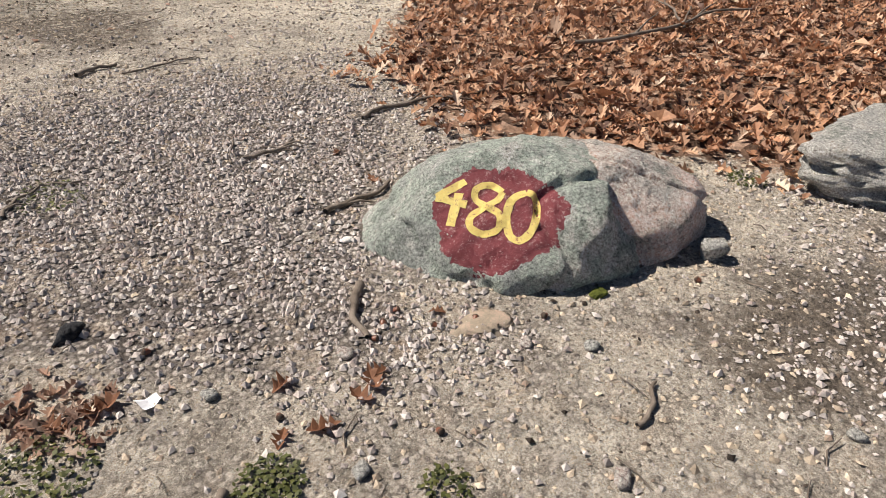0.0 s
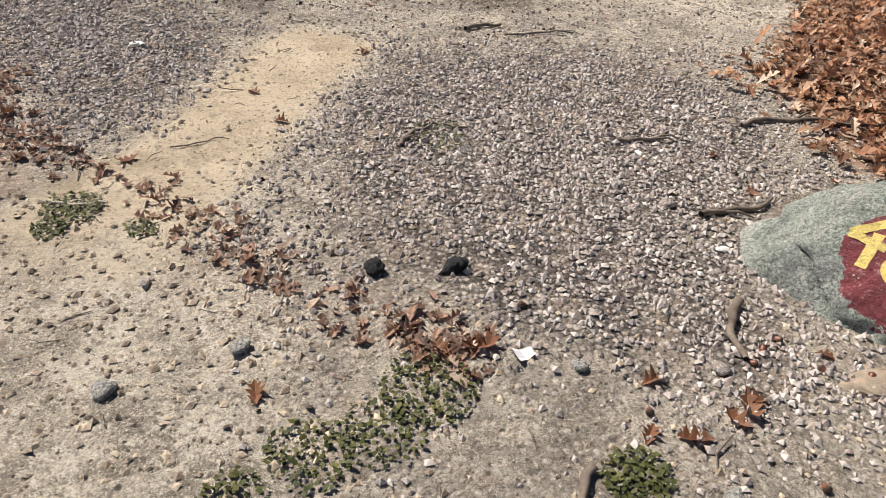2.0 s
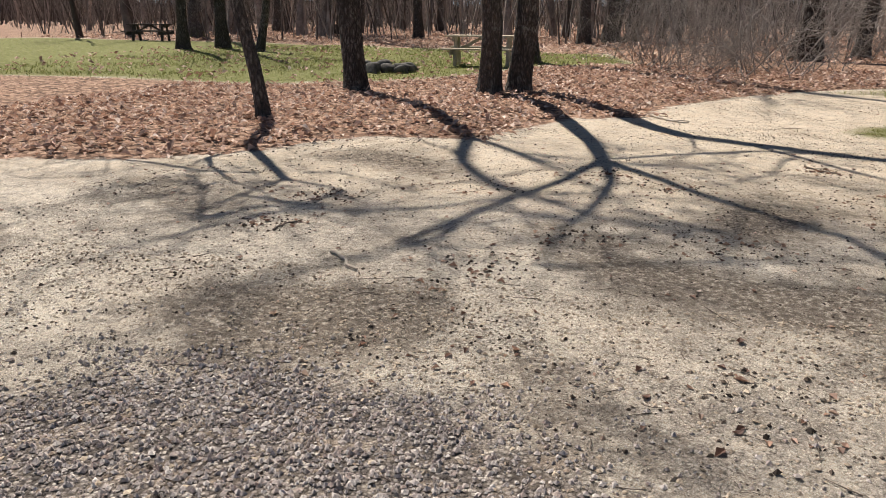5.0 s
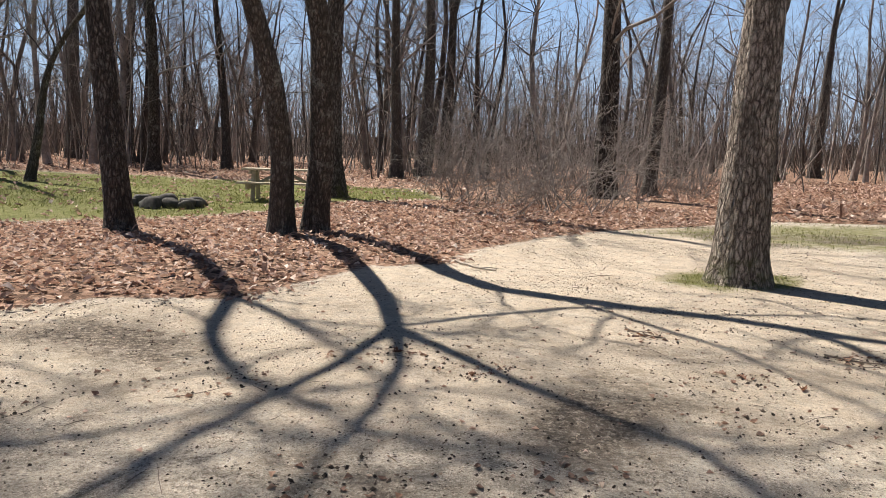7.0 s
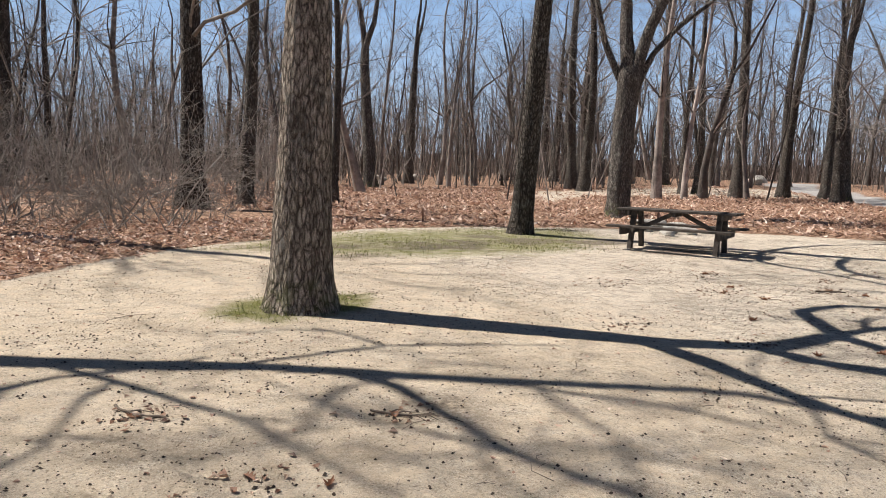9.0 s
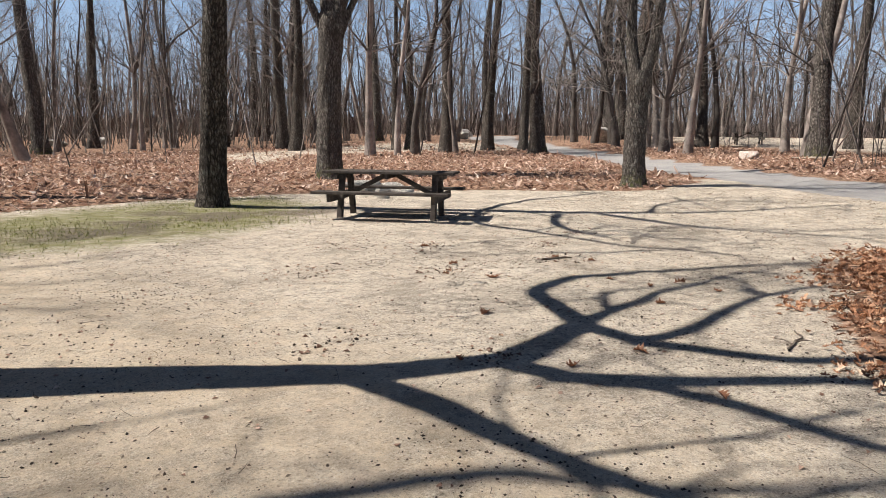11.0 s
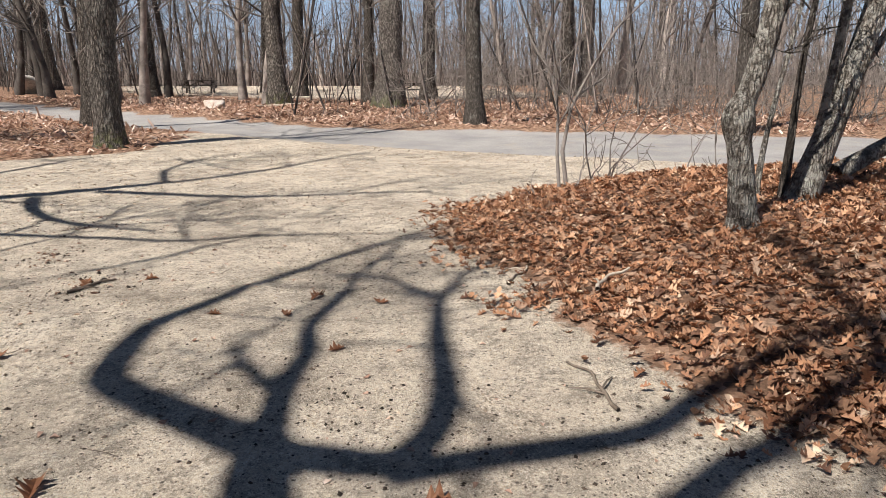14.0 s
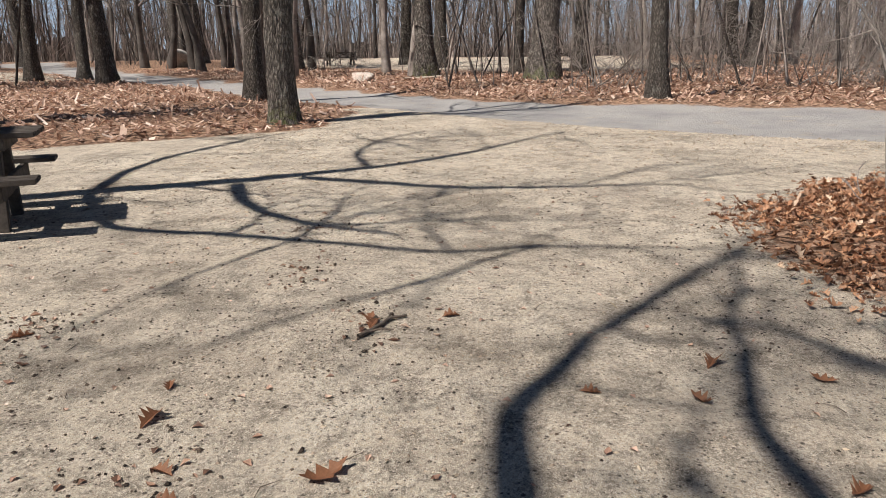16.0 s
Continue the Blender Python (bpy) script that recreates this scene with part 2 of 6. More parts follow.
M_GROUND = ground_material()
M_BARK = bark_material("oak_bark", (0.022, 0.018, 0.015), (0.10, 0.084, 0.072), (0.29, 0.26, 0.23))
M_BARK_PALE = bark_material("pale_oak_bark", (0.06, 0.045, 0.034), (0.42, 0.35, 0.29), (0.76, 0.68, 0.59), 1.0, 0.5)
M_BARK_GREY = bark_material("grey_bark", (0.03, 0.026, 0.023), (0.15, 0.132, 0.117), (0.38, 0.35, 0.315), 1.0, 0.7)
M_BARK_LICHEN = bark_material("lichen_bark", (0.07, 0.06, 0.05), (0.27, 0.24, 0.205), (0.60, 0.57, 0.52), 1.6, 0.0, 0.8)
M_TWIG = plain_material("twig_bark", (0.13, 0.115, 0.105), (0.34, 0.305, 0.28), 5)
M_WOODS = plain_material("far_wood_bark", (0.10, 0.088, 0.08), (0.34, 0.30, 0.275), 1.5, island=True)
M_LEAF = leaf_material("oak_leaf_litter", (0.07, 0.034, 0.022), (0.27, 0.125, 0.066), (0.50, 0.26, 0.145), (0.13, 0.06, 0.037), (0.55, 0.32, 0.19), (0.33, 0.165, 0.09), (0.10, 0.05, 0.034), (0.56, 0.31, 0.18), (0.66, 0.42, 0.27), (0.24, 0.115, 0.065), (0.82, 0.64, 0.48))
M_LEAF_PALE = leaf_material("bleached_leaf_litter", (0.09, 0.05, 0.038), (0.44, 0.28, 0.21), (0.70, 0.51, 0.41), (0.30, 0.18, 0.13), (0.62, 0.44, 0.345), (0.20, 0.115, 0.085), (0.72, 0.52, 0.41), (0.90, 0.79, 0.70))
M_LEAF_DULL = leaf_material("dull_leaf_litter", (0.09, 0.05, 0.038), (0.26, 0.15, 0.105), (0.42, 0.27, 0.19), (0.15, 0.088, 0.065), (0.64, 0.50, 0.39))
M_LEAF_ONE = leaf_material("single_leaf", (0.22, 0.095, 0.045), (0.38, 0.19, 0.095), (0.16, 0.07, 0.04), (0.46, 0.29, 0.18))
M_PEBBLE = plain_material("gravel_stone", (0.36, 0.32, 0.295), (0.64, 0.575, 0.53), 30, island=True, tones=(0.22, 0.46, 0.64))
M_PEBBLE_TAN = plain_material("tan_gravel", (0.38, 0.305, 0.225), (0.57, 0.475, 0.365), 30, island=True, tones=(0.2, 0.45, 0.66))
M_CRUMB = plain_material("dark_acorn_crumb", (0.045, 0.034, 0.027), (0.14, 0.105, 0.08), 30, island=True)
M_ROCK = rock_material("lichened_granite", (0.42, 0.47, 0.405), (0.38, 0.395, 0.365), (0.64, 0.60, 0.56))
M_ROCK_PINK = rock_material("pink_granite", (0.64, 0.54, 0.48), (0.50, 0.46, 0.42), (0.74, 0.58, 0.52))
M_ROCK_PALE = rock_material("pale_granite", (0.52, 0.50, 0.46), (0.42, 0.41, 0.39), (0.66, 0.61, 0.56))
M_RED = paint_material("dull_red_paint", (0.23, 0.052, 0.06), (0.165, 0.042, 0.05), (0.34, 0.21, 0.20), 0.54)
M_YELLOW = paint_material("worn_yellow_paint", (0.80, 0.64, 0.22), (0.74, 0.56, 0.17), (0.28, 0.10, 0.08), 0.56)
M_GRASS = leaf_material("grass_blade", (0.09, 0.11, 0.02), (0.17, 0.20, 0.045), (0.25, 0.27, 0.07), (0.36, 0.32, 0.16))
M_WEED = leaf_material("weed_leaf", (0.03, 0.036, 0.01), (0.075, 0.085, 0.022), (0.13, 0.13, 0.04))
M_STRAW = leaf_material("dry_grass", (0.22, 0.17, 0.10), (0.38, 0.31, 0.20), (0.16, 0.12, 0.075))
M_STICK = plain_material("dead_stick", (0.085, 0.065, 0.05), (0.23, 0.19, 0.155), 14)
M_STICK_PALE = plain_material("bleached_stick", (0.34, 0.29, 0.23), (0.56, 0.50, 0.42), 14)
M_TABLE = plain_material("dark_weathered_wood", (0.035, 0.029, 0.025), (0.12, 0.103, 0.09), 6)
M_TABLE_PALE = plain_material("pale_weathered_wood", (0.34, 0.30, 0.22), (0.52, 0.46, 0.35), 6)
M_ROCK_DARK = plain_material("sooty_stone", (0.035, 0.033, 0.03), (0.16, 0.15, 0.135), 9)
M_WHITE = plain_material("white_shell", (0.66, 0.63, 0.58), (0.82, 0.80, 0.76), 30, 0.5)
M_PAPER = plain_material("white_scrap", (0.76, 0.76, 0.78), (0.84, 0.84, 0.85), 20, 0.6)
M_CINDER = plain_material("black_cinder", (0.012, 0.012, 0.014), (0.05, 0.05, 0.055), 60, 0.7, 1.0)
M_ACORN = plain_material("acorn_brown", (0.12, 0.04, 0.022), (0.22, 0.085, 0.045), 40, 0.4, 0.2, spec=0.5)
M_MOSS = plain_material("moss", (0.06, 0.075, 0.012), (0.15, 0.165, 0.03), 60, 0.95, 1.0)
M_HAZE = plain_material("distant_wood_haze", (0.15, 0.13, 0.12), (0.34, 0.30, 0.28), 1.2, island=True)


# ---- small helpers ----
def mesh_from(name, verts, faces, material, smooth=True):
    """A mesh from arrays of places and of equal-sided faces (one array or several)."""
    me = bpy.data.meshes.new(name)
    verts = np.asarray(verts, dtype=np.float32).reshape(-1, 3)
    if not isinstance(faces, list):
        faces = [faces]
    faces = [np.asarray(f, dtype=np.int32) for f in faces if len(f)]
    loops = np.concatenate([f.ravel() for f in faces])
    sizes = np.concatenate([np.full(len(f), f.shape[1], dtype=np.int32) for f in faces])
    me.vertices.add(len(verts))
    me.vertices.foreach_set("co", verts.ravel())
    me.loops.add(len(loops))
    me.loops.foreach_set("vertex_index", loops)
    me.polygons.add(len(sizes))
    me.polygons.foreach_set("loop_start", np.concatenate([[0], np.cumsum(sizes)[:-1]]).astype(np.int32))
    me.polygons.foreach_set("loop_total", sizes)
    me.polygons.foreach_set("use_smooth", np.full(len(sizes), smooth))
    me.update(calc_edges=True)
    me.materials.append(material)
    return me


def part(name, me, parent, label="", at=None):
    ob = new(name, me)
    ob.parent = parent
    if at is not None:
        ob.matrix_basis = at
    return tagged(ob, label)


def root(name, at, label, category, group=""):
    ob = new(name)
    ob.empty_display_size = 0.2
    ob.matrix_basis = at
    return tagged(ob, label, category, group)


def bm_mesh(name, bm, material, smooth=False):
    me = bpy.data.meshes.new(name)
    for f in bm.faces:
        f.smooth = smooth
    bm.to_mesh(me)
    bm.free()
    me.materials.append(material)
    return me


def box_mesh(name, sx, sy, sz, material, bevel=0.006, wobble=0.0):
    """A board: a bevelled box, slightly out of true."""
    bm = bmesh.new()
    bmesh.ops.create_cube(bm, size=1, matrix=Matrix.Diagonal((sx, sy, sz, 1)))
    bmesh.ops.bevel(bm, geom=list(bm.edges), offset=bevel, segments=2, affect="EDGES")
    for v in bm.verts:
        v.co += Vector((0, 0, wobble * math.sin(v.co.x * 3.1 + sy * 40)))
    return bm_mesh(name, bm, material)


def value_noise(x, y, seed=0):
    """Smooth noise on arrays, about -1 to 1."""
    r = np.random.default_rng(seed)
    out = np.zeros_like(x)
    for k in range(7):
        a, f, p = r.uniform(0, 6.283), r.uniform(0.6, 1.8), r.uniform(0, 6.283)
        out += np.sin((x * math.cos(a) + y * math.sin(a)) * f + p + 1.3 * np.sin((y * math.cos(a) - x * math.sin(a)) * f * 0.7 + p))
    return out / 3.5


def inside(poly, x, y):
    """Signed distance to a polygon: positive inside."""
    px, py = np.asarray(poly, dtype=float).T
    d = np.full(x.shape, 1e9)
    odd = np.zeros(x.shape, dtype=bool)
    for i in range(len(px)):
        ax, ay, bx, by = px[i - 1], py[i - 1], px[i], py[i]
        ex, ey = bx - ax, by - ay
        k = np.clip(((x - ax) * ex + (y - ay) * ey) / (ex * ex + ey * ey + 1e-9), 0, 1)
        d = np.minimum(d, np.hypot(x - ax - k * ex, y - ay - k * ey))
        cross = ((ay > y) != (by > y)) & (x < (bx - ax) * (y - ay) / (by - ay + 1e-12) + ax)
        odd ^= cross
    return np.where(odd, d, -d)


def smooth01(v, lo, hi):
    k = np.clip((v - lo) / (hi - lo), 0, 1)
    return k * k * (3 - 2 * k)


# ---- the plan ----
ISLAND = [(4.47, -0.25), (4.6, 0.57), (4.93, 1.18), (5.45, 1.81), (6.5, 2.6), (7.6, 3.3), (8.7, 4.0), (9.3, 4.75), (9.96, 5.0),
          (10.56, 5.25), (11.3, 5.2), (12.2, 5.7), (13.2, 5.9), (14.5, 5.5), (15.6, 4.6), (16.4, 3.2), (17, 0), (17, -9), (6.4, -9),
          (6.2, -3), (5.6, -1.3), (4.93, -0.72)]
CLEARING = [(-14, -14), (-14, 1.5), (-8, 3.2), (-5.0, 4.45), (-2.83, 5.24), (-1.93, 5.96), (-1.62, 6.69), (-1.1, 7.14), (-0.16, 7.3),
            (0.23, 8.04), (0.75, 9.39), (1.6, 9.7), (2.08, 11.2), (2.6, 12.0), (3.2, 13.0), (4.33, 14.2), (5.86, 15.3), (8.8, 17.6),
            (11.6, 17.6), (14.2, 17.3), (17.4, 15.2), (19.6, 12.3), (20.6, 11.3), (22.4, 11.5), (23.4, 11.2), (25.0, 12.4), (24, 8), (21, 5), (18, -1), (17, -14)]
ROAD = [(15.5, -14), (17.4, -1.5), (18.4, 1.3), (19.2, 2.9), (20.0, 4.7), (21.1, 6.6), (22.9, 8.9), (25.6, 12.2), (28.2, 15.6), (32.7, 19.4),
        (37.2, 25.7), (47, 36), (60, 50), (62, 46), (52, 36.5), (36.8, 20.6), (30.5, 13.2), (26.2, 8.4), (25.2, 4.0), (24.4, 1.0), (23.6, -1.5), (20, -14)]
GRASS = [(-30, 13), (-14, 11.5), (-7, 12.0), (-5.0, 12.2), (-3.9, 12.9), (-3.2, 13.7), (-2.4, 14.6), (-1.9, 15.9), (-1.2, 18.4), (1.2, 21.0), (0, 25), (-6, 27), (-14, 29), (-30, 31)]
GREEN_STRIP = [(4.4, 14.2), (5.4, 13.4), (6.4, 12.8), (7.8, 12.2), (9.7, 12.0), (11.5, 12.6), (13.8, 14.8), (14.2, 17.2), (11.4, 17.6), (8.6, 17.4), (5.6, 15.4)]
TREE_GREEN = [(4.0, 9.0), (4.6, 8.6), (5.6, 8.9), (5.9, 9.7), (5.2, 10.0), (4.3, 9.7)]
FAR_SAND = [(45, -2), (41, 6.5), (43, 14), (50, 24), (64, 34), (70, 20), (62, 2)]
FAR_TRACK = [(20, 26), (28, 33), (34, 30), (37, 26), (47, 36), (44, 44), (33, 40), (24, 38)]
SAND_TONGUE = [(2.3, 1.25), (2.75, 1.0), (2.5, 0.4), (2.25, -0.25), (2.1, -0.7), (2.35, -1.1), (2.2, -2.2), (0.4, -2.2), (0.9, -0.9), (1.5, -0.5), (1.85, 0.05), (2.1, 0.9)]
WARM_STRIP = [(0.8, 0.45), (1.1, 0.55), (1.35, 0.0), (1.55, -0.4), (1.3, -0.8), (0.9, -0.9), (1.05, -0.2)]
GRAVEL_A = [(-0.9, 0.2), (-0.5, 1.2), (0.4, 1.75), (1.3, 1.7), (2.0, 1.15), (2.0, 0.75), (1.75, 0.1), (1.5, 0.0), (1.2, 0.6), (0.8, 0.55), (0.85, 0.1), (1.1, -0.7), (0.3, -1.2)]
GRAVEL_B = [(2.75, 0.9), (2.55, 0.35), (2.45, -0.3), (2.6, -0.8), (3.0, -1.2), (3.6, -1.4), (3.8, -0.7), (4.4, 0.0), (4.3, 0.6), (3.8, 1.0), (3.3, 0.9)]
GRAVEL_C = [(4.3, -1.9), (4.7, -1.75), (5.3, -1.45), (6.1, -1.6), (6.3, -2.6), (5.4, -3.2), (4.4, -2.7)]
LEFT_PILE = [(-3.4, 1.6), (-1.9, 2.0), (-1.6, 1.75), (-0.95, 1.2), (-0.75, 0.7), (-1.2, 0.2), (-2.6, 0.2)]


SOIL_AND_SHADE = [(-2.36, 2.73, 0.45, 0.75), (-1.57, 3.98, 0.60, 0.75), (0.60, 3.69, 0.50, 0.75), (1.80, 3.29, 0.50, 0.75), (2.63, 4.59, 0.60, 0.75), (-0.80, 5.54, 0.70, 0.75),
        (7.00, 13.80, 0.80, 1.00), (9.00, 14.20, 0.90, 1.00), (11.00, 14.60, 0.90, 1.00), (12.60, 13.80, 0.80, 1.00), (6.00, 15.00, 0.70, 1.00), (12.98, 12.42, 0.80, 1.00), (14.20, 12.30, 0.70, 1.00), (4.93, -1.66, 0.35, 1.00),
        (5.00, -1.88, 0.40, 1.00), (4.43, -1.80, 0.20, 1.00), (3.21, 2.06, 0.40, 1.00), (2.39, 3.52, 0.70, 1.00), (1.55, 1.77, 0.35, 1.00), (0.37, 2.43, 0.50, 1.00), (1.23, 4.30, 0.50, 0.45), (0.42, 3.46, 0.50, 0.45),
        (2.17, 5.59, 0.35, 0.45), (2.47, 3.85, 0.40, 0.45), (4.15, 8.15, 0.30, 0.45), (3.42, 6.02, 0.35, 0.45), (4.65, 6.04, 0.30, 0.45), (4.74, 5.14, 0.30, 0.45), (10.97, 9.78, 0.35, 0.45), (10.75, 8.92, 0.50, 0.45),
        (12.14, 10.10, 0.50, 0.45), (10.96, 8.05, 0.40, 0.45), (11.21, 6.94, 0.35, 0.45), (10.38, 7.94, 0.30, 0.45), (13.25, 7.66, 0.50, 0.45)]   # dark humus, and tree shade painted into the ground colour: x, y, radius, share


def height(x, y):
    x, y = np.asarray(x, dtype=float), np.asarray(y, dtype=float)
    u = np.clip(x - 14, 0, 46)
    z = 0.0115 * u + 0.0003 * u * u
    isl = inside(ISLAND, x, y)
    z = z + smooth01(isl, -0.1, 2.2) * (0.10 + 0.36 * smooth01(x, 6.5, 10.5)) * (0.9 + 0.1 * value_noise(x * 2, y * 2, 3))
    z = z - 0.05 * smooth01(inside(ROAD, x, y), -0.3, 0.5)
    away = smooth01(-inside(CLEARING, x, y), 0.0, 1.2) * (1 - smooth01(inside(ROAD, x, y), -1, 0))
    z = z + away * (0.04 + 0.03 * value_noise(x * 0.9, y * 0.9, 5))
    z = z + 0.010 * value_noise(x * 1.6, y * 1.6, 8) * smooth01(np.hypot(x - 3, y - 2), 0, 4)
    return z + 0.003 * value_noise(x * 9, y * 9, 9)


def at_ground(x, y):
    return float(height(np.array([x]), np.array([y]))[0])


# ---- ground ----
def spread(lo, hi, step, reach):
    core = list(np.arange(lo, hi, step))
    out, d, a, b = [], step, [], []
    p = lo
    while p > -reach:
        d *= 1.09
        p -= d
        a.append(p)
    d, p = step, core[-1]
    while p < reach:
        d *= 1.09
        p += d
        b.append(p)
    return np.array(a[::-1] + core + b)


def build_ground():
    gx, gy = spread(-2.5, 16.5, 0.085, 420), spread(-3.0, 14.0, 0.085, 420)
    X, Y = np.meshgrid(gx, gy)
    x, y = X.ravel(), Y.ravel()
    z = height(x, y)
    nx, ny = len(gx), len(gy)
    i = np.arange(nx * ny).reshape(ny, nx)
    faces = np.stack([i[:-1, :-1], i[:-1, 1:], i[1:, 1:], i[1:, :-1]], -1).reshape(-1, 4)
    me = mesh_from("ground", np.stack([x, y, z], -1), faces, M_GROUND)
    clear = smooth01(inside(CLEARING, x, y), -0.35, 0.35)
    leaf = np.maximum(1 - clear, smooth01(inside(ISLAND, x, y), -0.35, 0.35))
    leaf = np.maximum(leaf, smooth01(inside(LEFT_PILE, x, y) + 0.25 * value_noise(x * 3, y * 3, 44), -0.4, 0.4))
    green = np.maximum(smooth01(inside(GRASS, x, y), -0.8, 0.8), 0.66 * smooth01(inside(GREEN_STRIP, x, y), -0.6, 1.2))
    green = np.maximum(green, 0.75 * smooth01(inside(TREE_GREEN, x, y), -0.3, 0.3))
    leaf = leaf * (1 - smooth01(inside(GRASS, x, y), -0.6, 0.6))
    bare = np.maximum(smooth01(inside(FAR_SAND, x, y), -2, 2), smooth01(inside(FAR_TRACK, x, y), -1.5, 1.5))
    leaf = leaf * (1 - 0.6 * bare)
    road = smooth01(inside(ROAD, x, y), -0.3, 0.3)
    gravel = np.maximum(smooth01(inside(GRAVEL_A, x, y), -0.3, 0.25), smooth01(inside(GRAVEL_B, x, y), -0.35, 0.3))
    gravel = np.maximum(gravel, 0.7 * smooth01(inside(GRAVEL_C, x, y), -0.4, 0.3))
    gravel = np.maximum(gravel, 0.45 * (1 - smooth01(np.hypot(x - 2.6, y + 0.6), 2.0, 4.2)))
    gravel = gravel * (1 - smooth01(inside(SAND_TONGUE, x, y), -0.15, 0.15))
    warm = smooth01(inside(WARM_STRIP, x, y), -0.15, 0.15)
    bare_sand = smooth01(inside(SAND_TONGUE, x, y), -0.1, 0.12) * smooth01(y, -1.3, -0.2)
    bare_sand = np.maximum(bare_sand, 0.52 * smooth01(y, 3.0, 5.4) * smooth01(-x, -9.5, -6.5) * clear)
    # dark soil spots, some standing in for crown shade on the ground
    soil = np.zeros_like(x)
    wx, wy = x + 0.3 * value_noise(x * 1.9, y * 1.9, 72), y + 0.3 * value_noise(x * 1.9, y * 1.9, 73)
    for cx, cy, rad, share in SOIL_AND_SHADE:
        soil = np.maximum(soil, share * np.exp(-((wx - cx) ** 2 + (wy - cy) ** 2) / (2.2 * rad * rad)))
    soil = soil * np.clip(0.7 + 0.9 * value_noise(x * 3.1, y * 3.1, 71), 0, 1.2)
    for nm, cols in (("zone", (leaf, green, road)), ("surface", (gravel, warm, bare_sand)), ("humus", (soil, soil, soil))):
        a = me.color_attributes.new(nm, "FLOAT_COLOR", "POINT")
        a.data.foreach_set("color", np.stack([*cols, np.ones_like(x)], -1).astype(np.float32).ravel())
    return tagged(new("ground", me), "pale sandy campsite ground with leaf litter, gravel and a paved lane", "ground", kind="structure")


build_ground()


# ---- trees ----
class Wood:
    """Collects tubes and gives one mesh."""

    def __init__(self):
        self.v, self.f3, self.f4, self.n = [], [], [], 0

    def tube(self, pts, radii, sides, rough=0.0, seed=0, barked=False):
        pts, radii = np.asarray(pts, dtype=float), np.asarray(radii, dtype=float)
        k = len(pts)
        tan = np.gradient(pts, axis=0)
        tan /= np.linalg.norm(tan, axis=1)[:, None] + 1e-9
        ref = np.array([0.31, 0.95, 0.05]) if abs(tan[0][2]) > 0.6 else np.array([0.1, 0.2, 0.97])
        a = np.cross(tan, ref)
        a /= np.linalg.norm(a, axis=1)[:, None] + 1e-9
        b = np.cross(tan, a)
        ang = np.arange(sides) * 2 * math.pi / sides
        r = radii[:, None] * np.ones(sides)
        if rough:
            c, s = np.cos(ang)[None, :] * np.ones((k, 1)), np.sin(ang)[None, :] * np.ones((k, 1))
            h = np.linspace(0, 1, k)[:, None] * np.ones(sides)
            r = r * (1 + rough * (0.6 * value_noise(c * 2.5 + h * 7, s * 2.5 + seed, seed) + 0.5 * value_noise(c * 9 + h * 17, s * 9 - h * 9, seed + 1)))
        if barked:
            # raised plates and furrows that run up the trunk
            z = pts[:, 2:3] * np.ones(sides)
            th = ang[None, :] + 0.25 * value_noise(z * 1.7, c * 2, seed + 4)
            fur = np.abs(value_noise(th * 9, z * 3.0 + s, seed + 2)) + 0.6 * np.abs(value_noise(th * 17, z * 6.0 - c, seed + 3))
            r = r + 0.022 * (np.clip(fur, 0, 0.8) - 0.4) * np.clip(radii[:, None] / 0.25, 0.3, 1)
        ring = pts[:, None, :] + r[..., None] * (np.cos(ang)[None, :, None] * a[:, None, :] + np.sin(ang)[None, :, None] * b[:, None, :])
        i = self.n + np.arange(k * sides).reshape(k, sides)
        j = np.roll(i, -1, axis=1)
        self.f4.append(np.stack([i[:-1], i[1:], j[1:], j[:-1]], -1).reshape(-1, 4))
        self.v.append(ring.reshape(-1, 3))
        self.n += k * sides

    def mesh(self, name, material):
        return mesh_from(name, np.concatenate(self.v), np.concatenate(self.f4), material)


def limb(wood, r, p, way, length, rad, level, depth, kids, lift=0.10, wander=0.20, sides=(9, 6, 4, 3, 3), few=0):
    """A branch that wanders, tapers and bears smaller ones."""
    segs = few or max(3, 7 - level)
    pts, rads, d = [np.array(p, dtype=float)], [rad], np.array(way, dtype=float)
    for s in range(segs):
        d = d + r.normal(0, wander, 3) * (0.6 if level == 0 else 1.0)
        d[2] += lift
        d /= np.linalg.norm(d)
        pts.append(pts[-1] + d * length / segs)
        rads.append(max(rad * (1 - 0.84 * (s + 1) / segs), 0.0035))
    wood.tube(pts, rads, sides[min(level, 4)])
    if level >= depth:
        return
    for c in range(kids[min(level, len(kids) - 1)]):
        at = r.uniform(0.22, 0.98)
        i = min(int(at * segs), segs - 1)
        q = pts[i] + (pts[i + 1] - pts[i]) * (at * segs - i)
        out = r.normal(0, 1, 3)
        t = pts[i + 1] - pts[i]
        t /= np.linalg.norm(t)
        out -= t * (out @ t)
        out /= np.linalg.norm(out) + 1e-9
        w = t * r.uniform(0.45, 0.9) + out * r.uniform(0.5, 0.95)
        limb(wood, r, q, w / np.linalg.norm(w), length * r.uniform(0.36, 0.62) * (1.15 - 0.5 * at), max(rads[i] * r.uniform(0.4, 0.68), 0.0055), level + 1, depth, kids, lift, wander, sides, max(2, few - 1) if few else 0)


def trunk_path(r, tall, lean=(0, 0), bend=0.25, segs=12, base=(0, 0, 0)):
    k = np.linspace(0, 1, segs + 1)
    p1, p2 = r.uniform(0, 6.28, 2)
    x = base[0] + lean[0] * k * tall + bend * np.sin(k * 4 + p1) * k
    y = base[1] + lean[1] * k * tall + bend * np.sin(k * 4 + p2) * k
    return np.stack([x, y, base[2] + k * tall], -1)


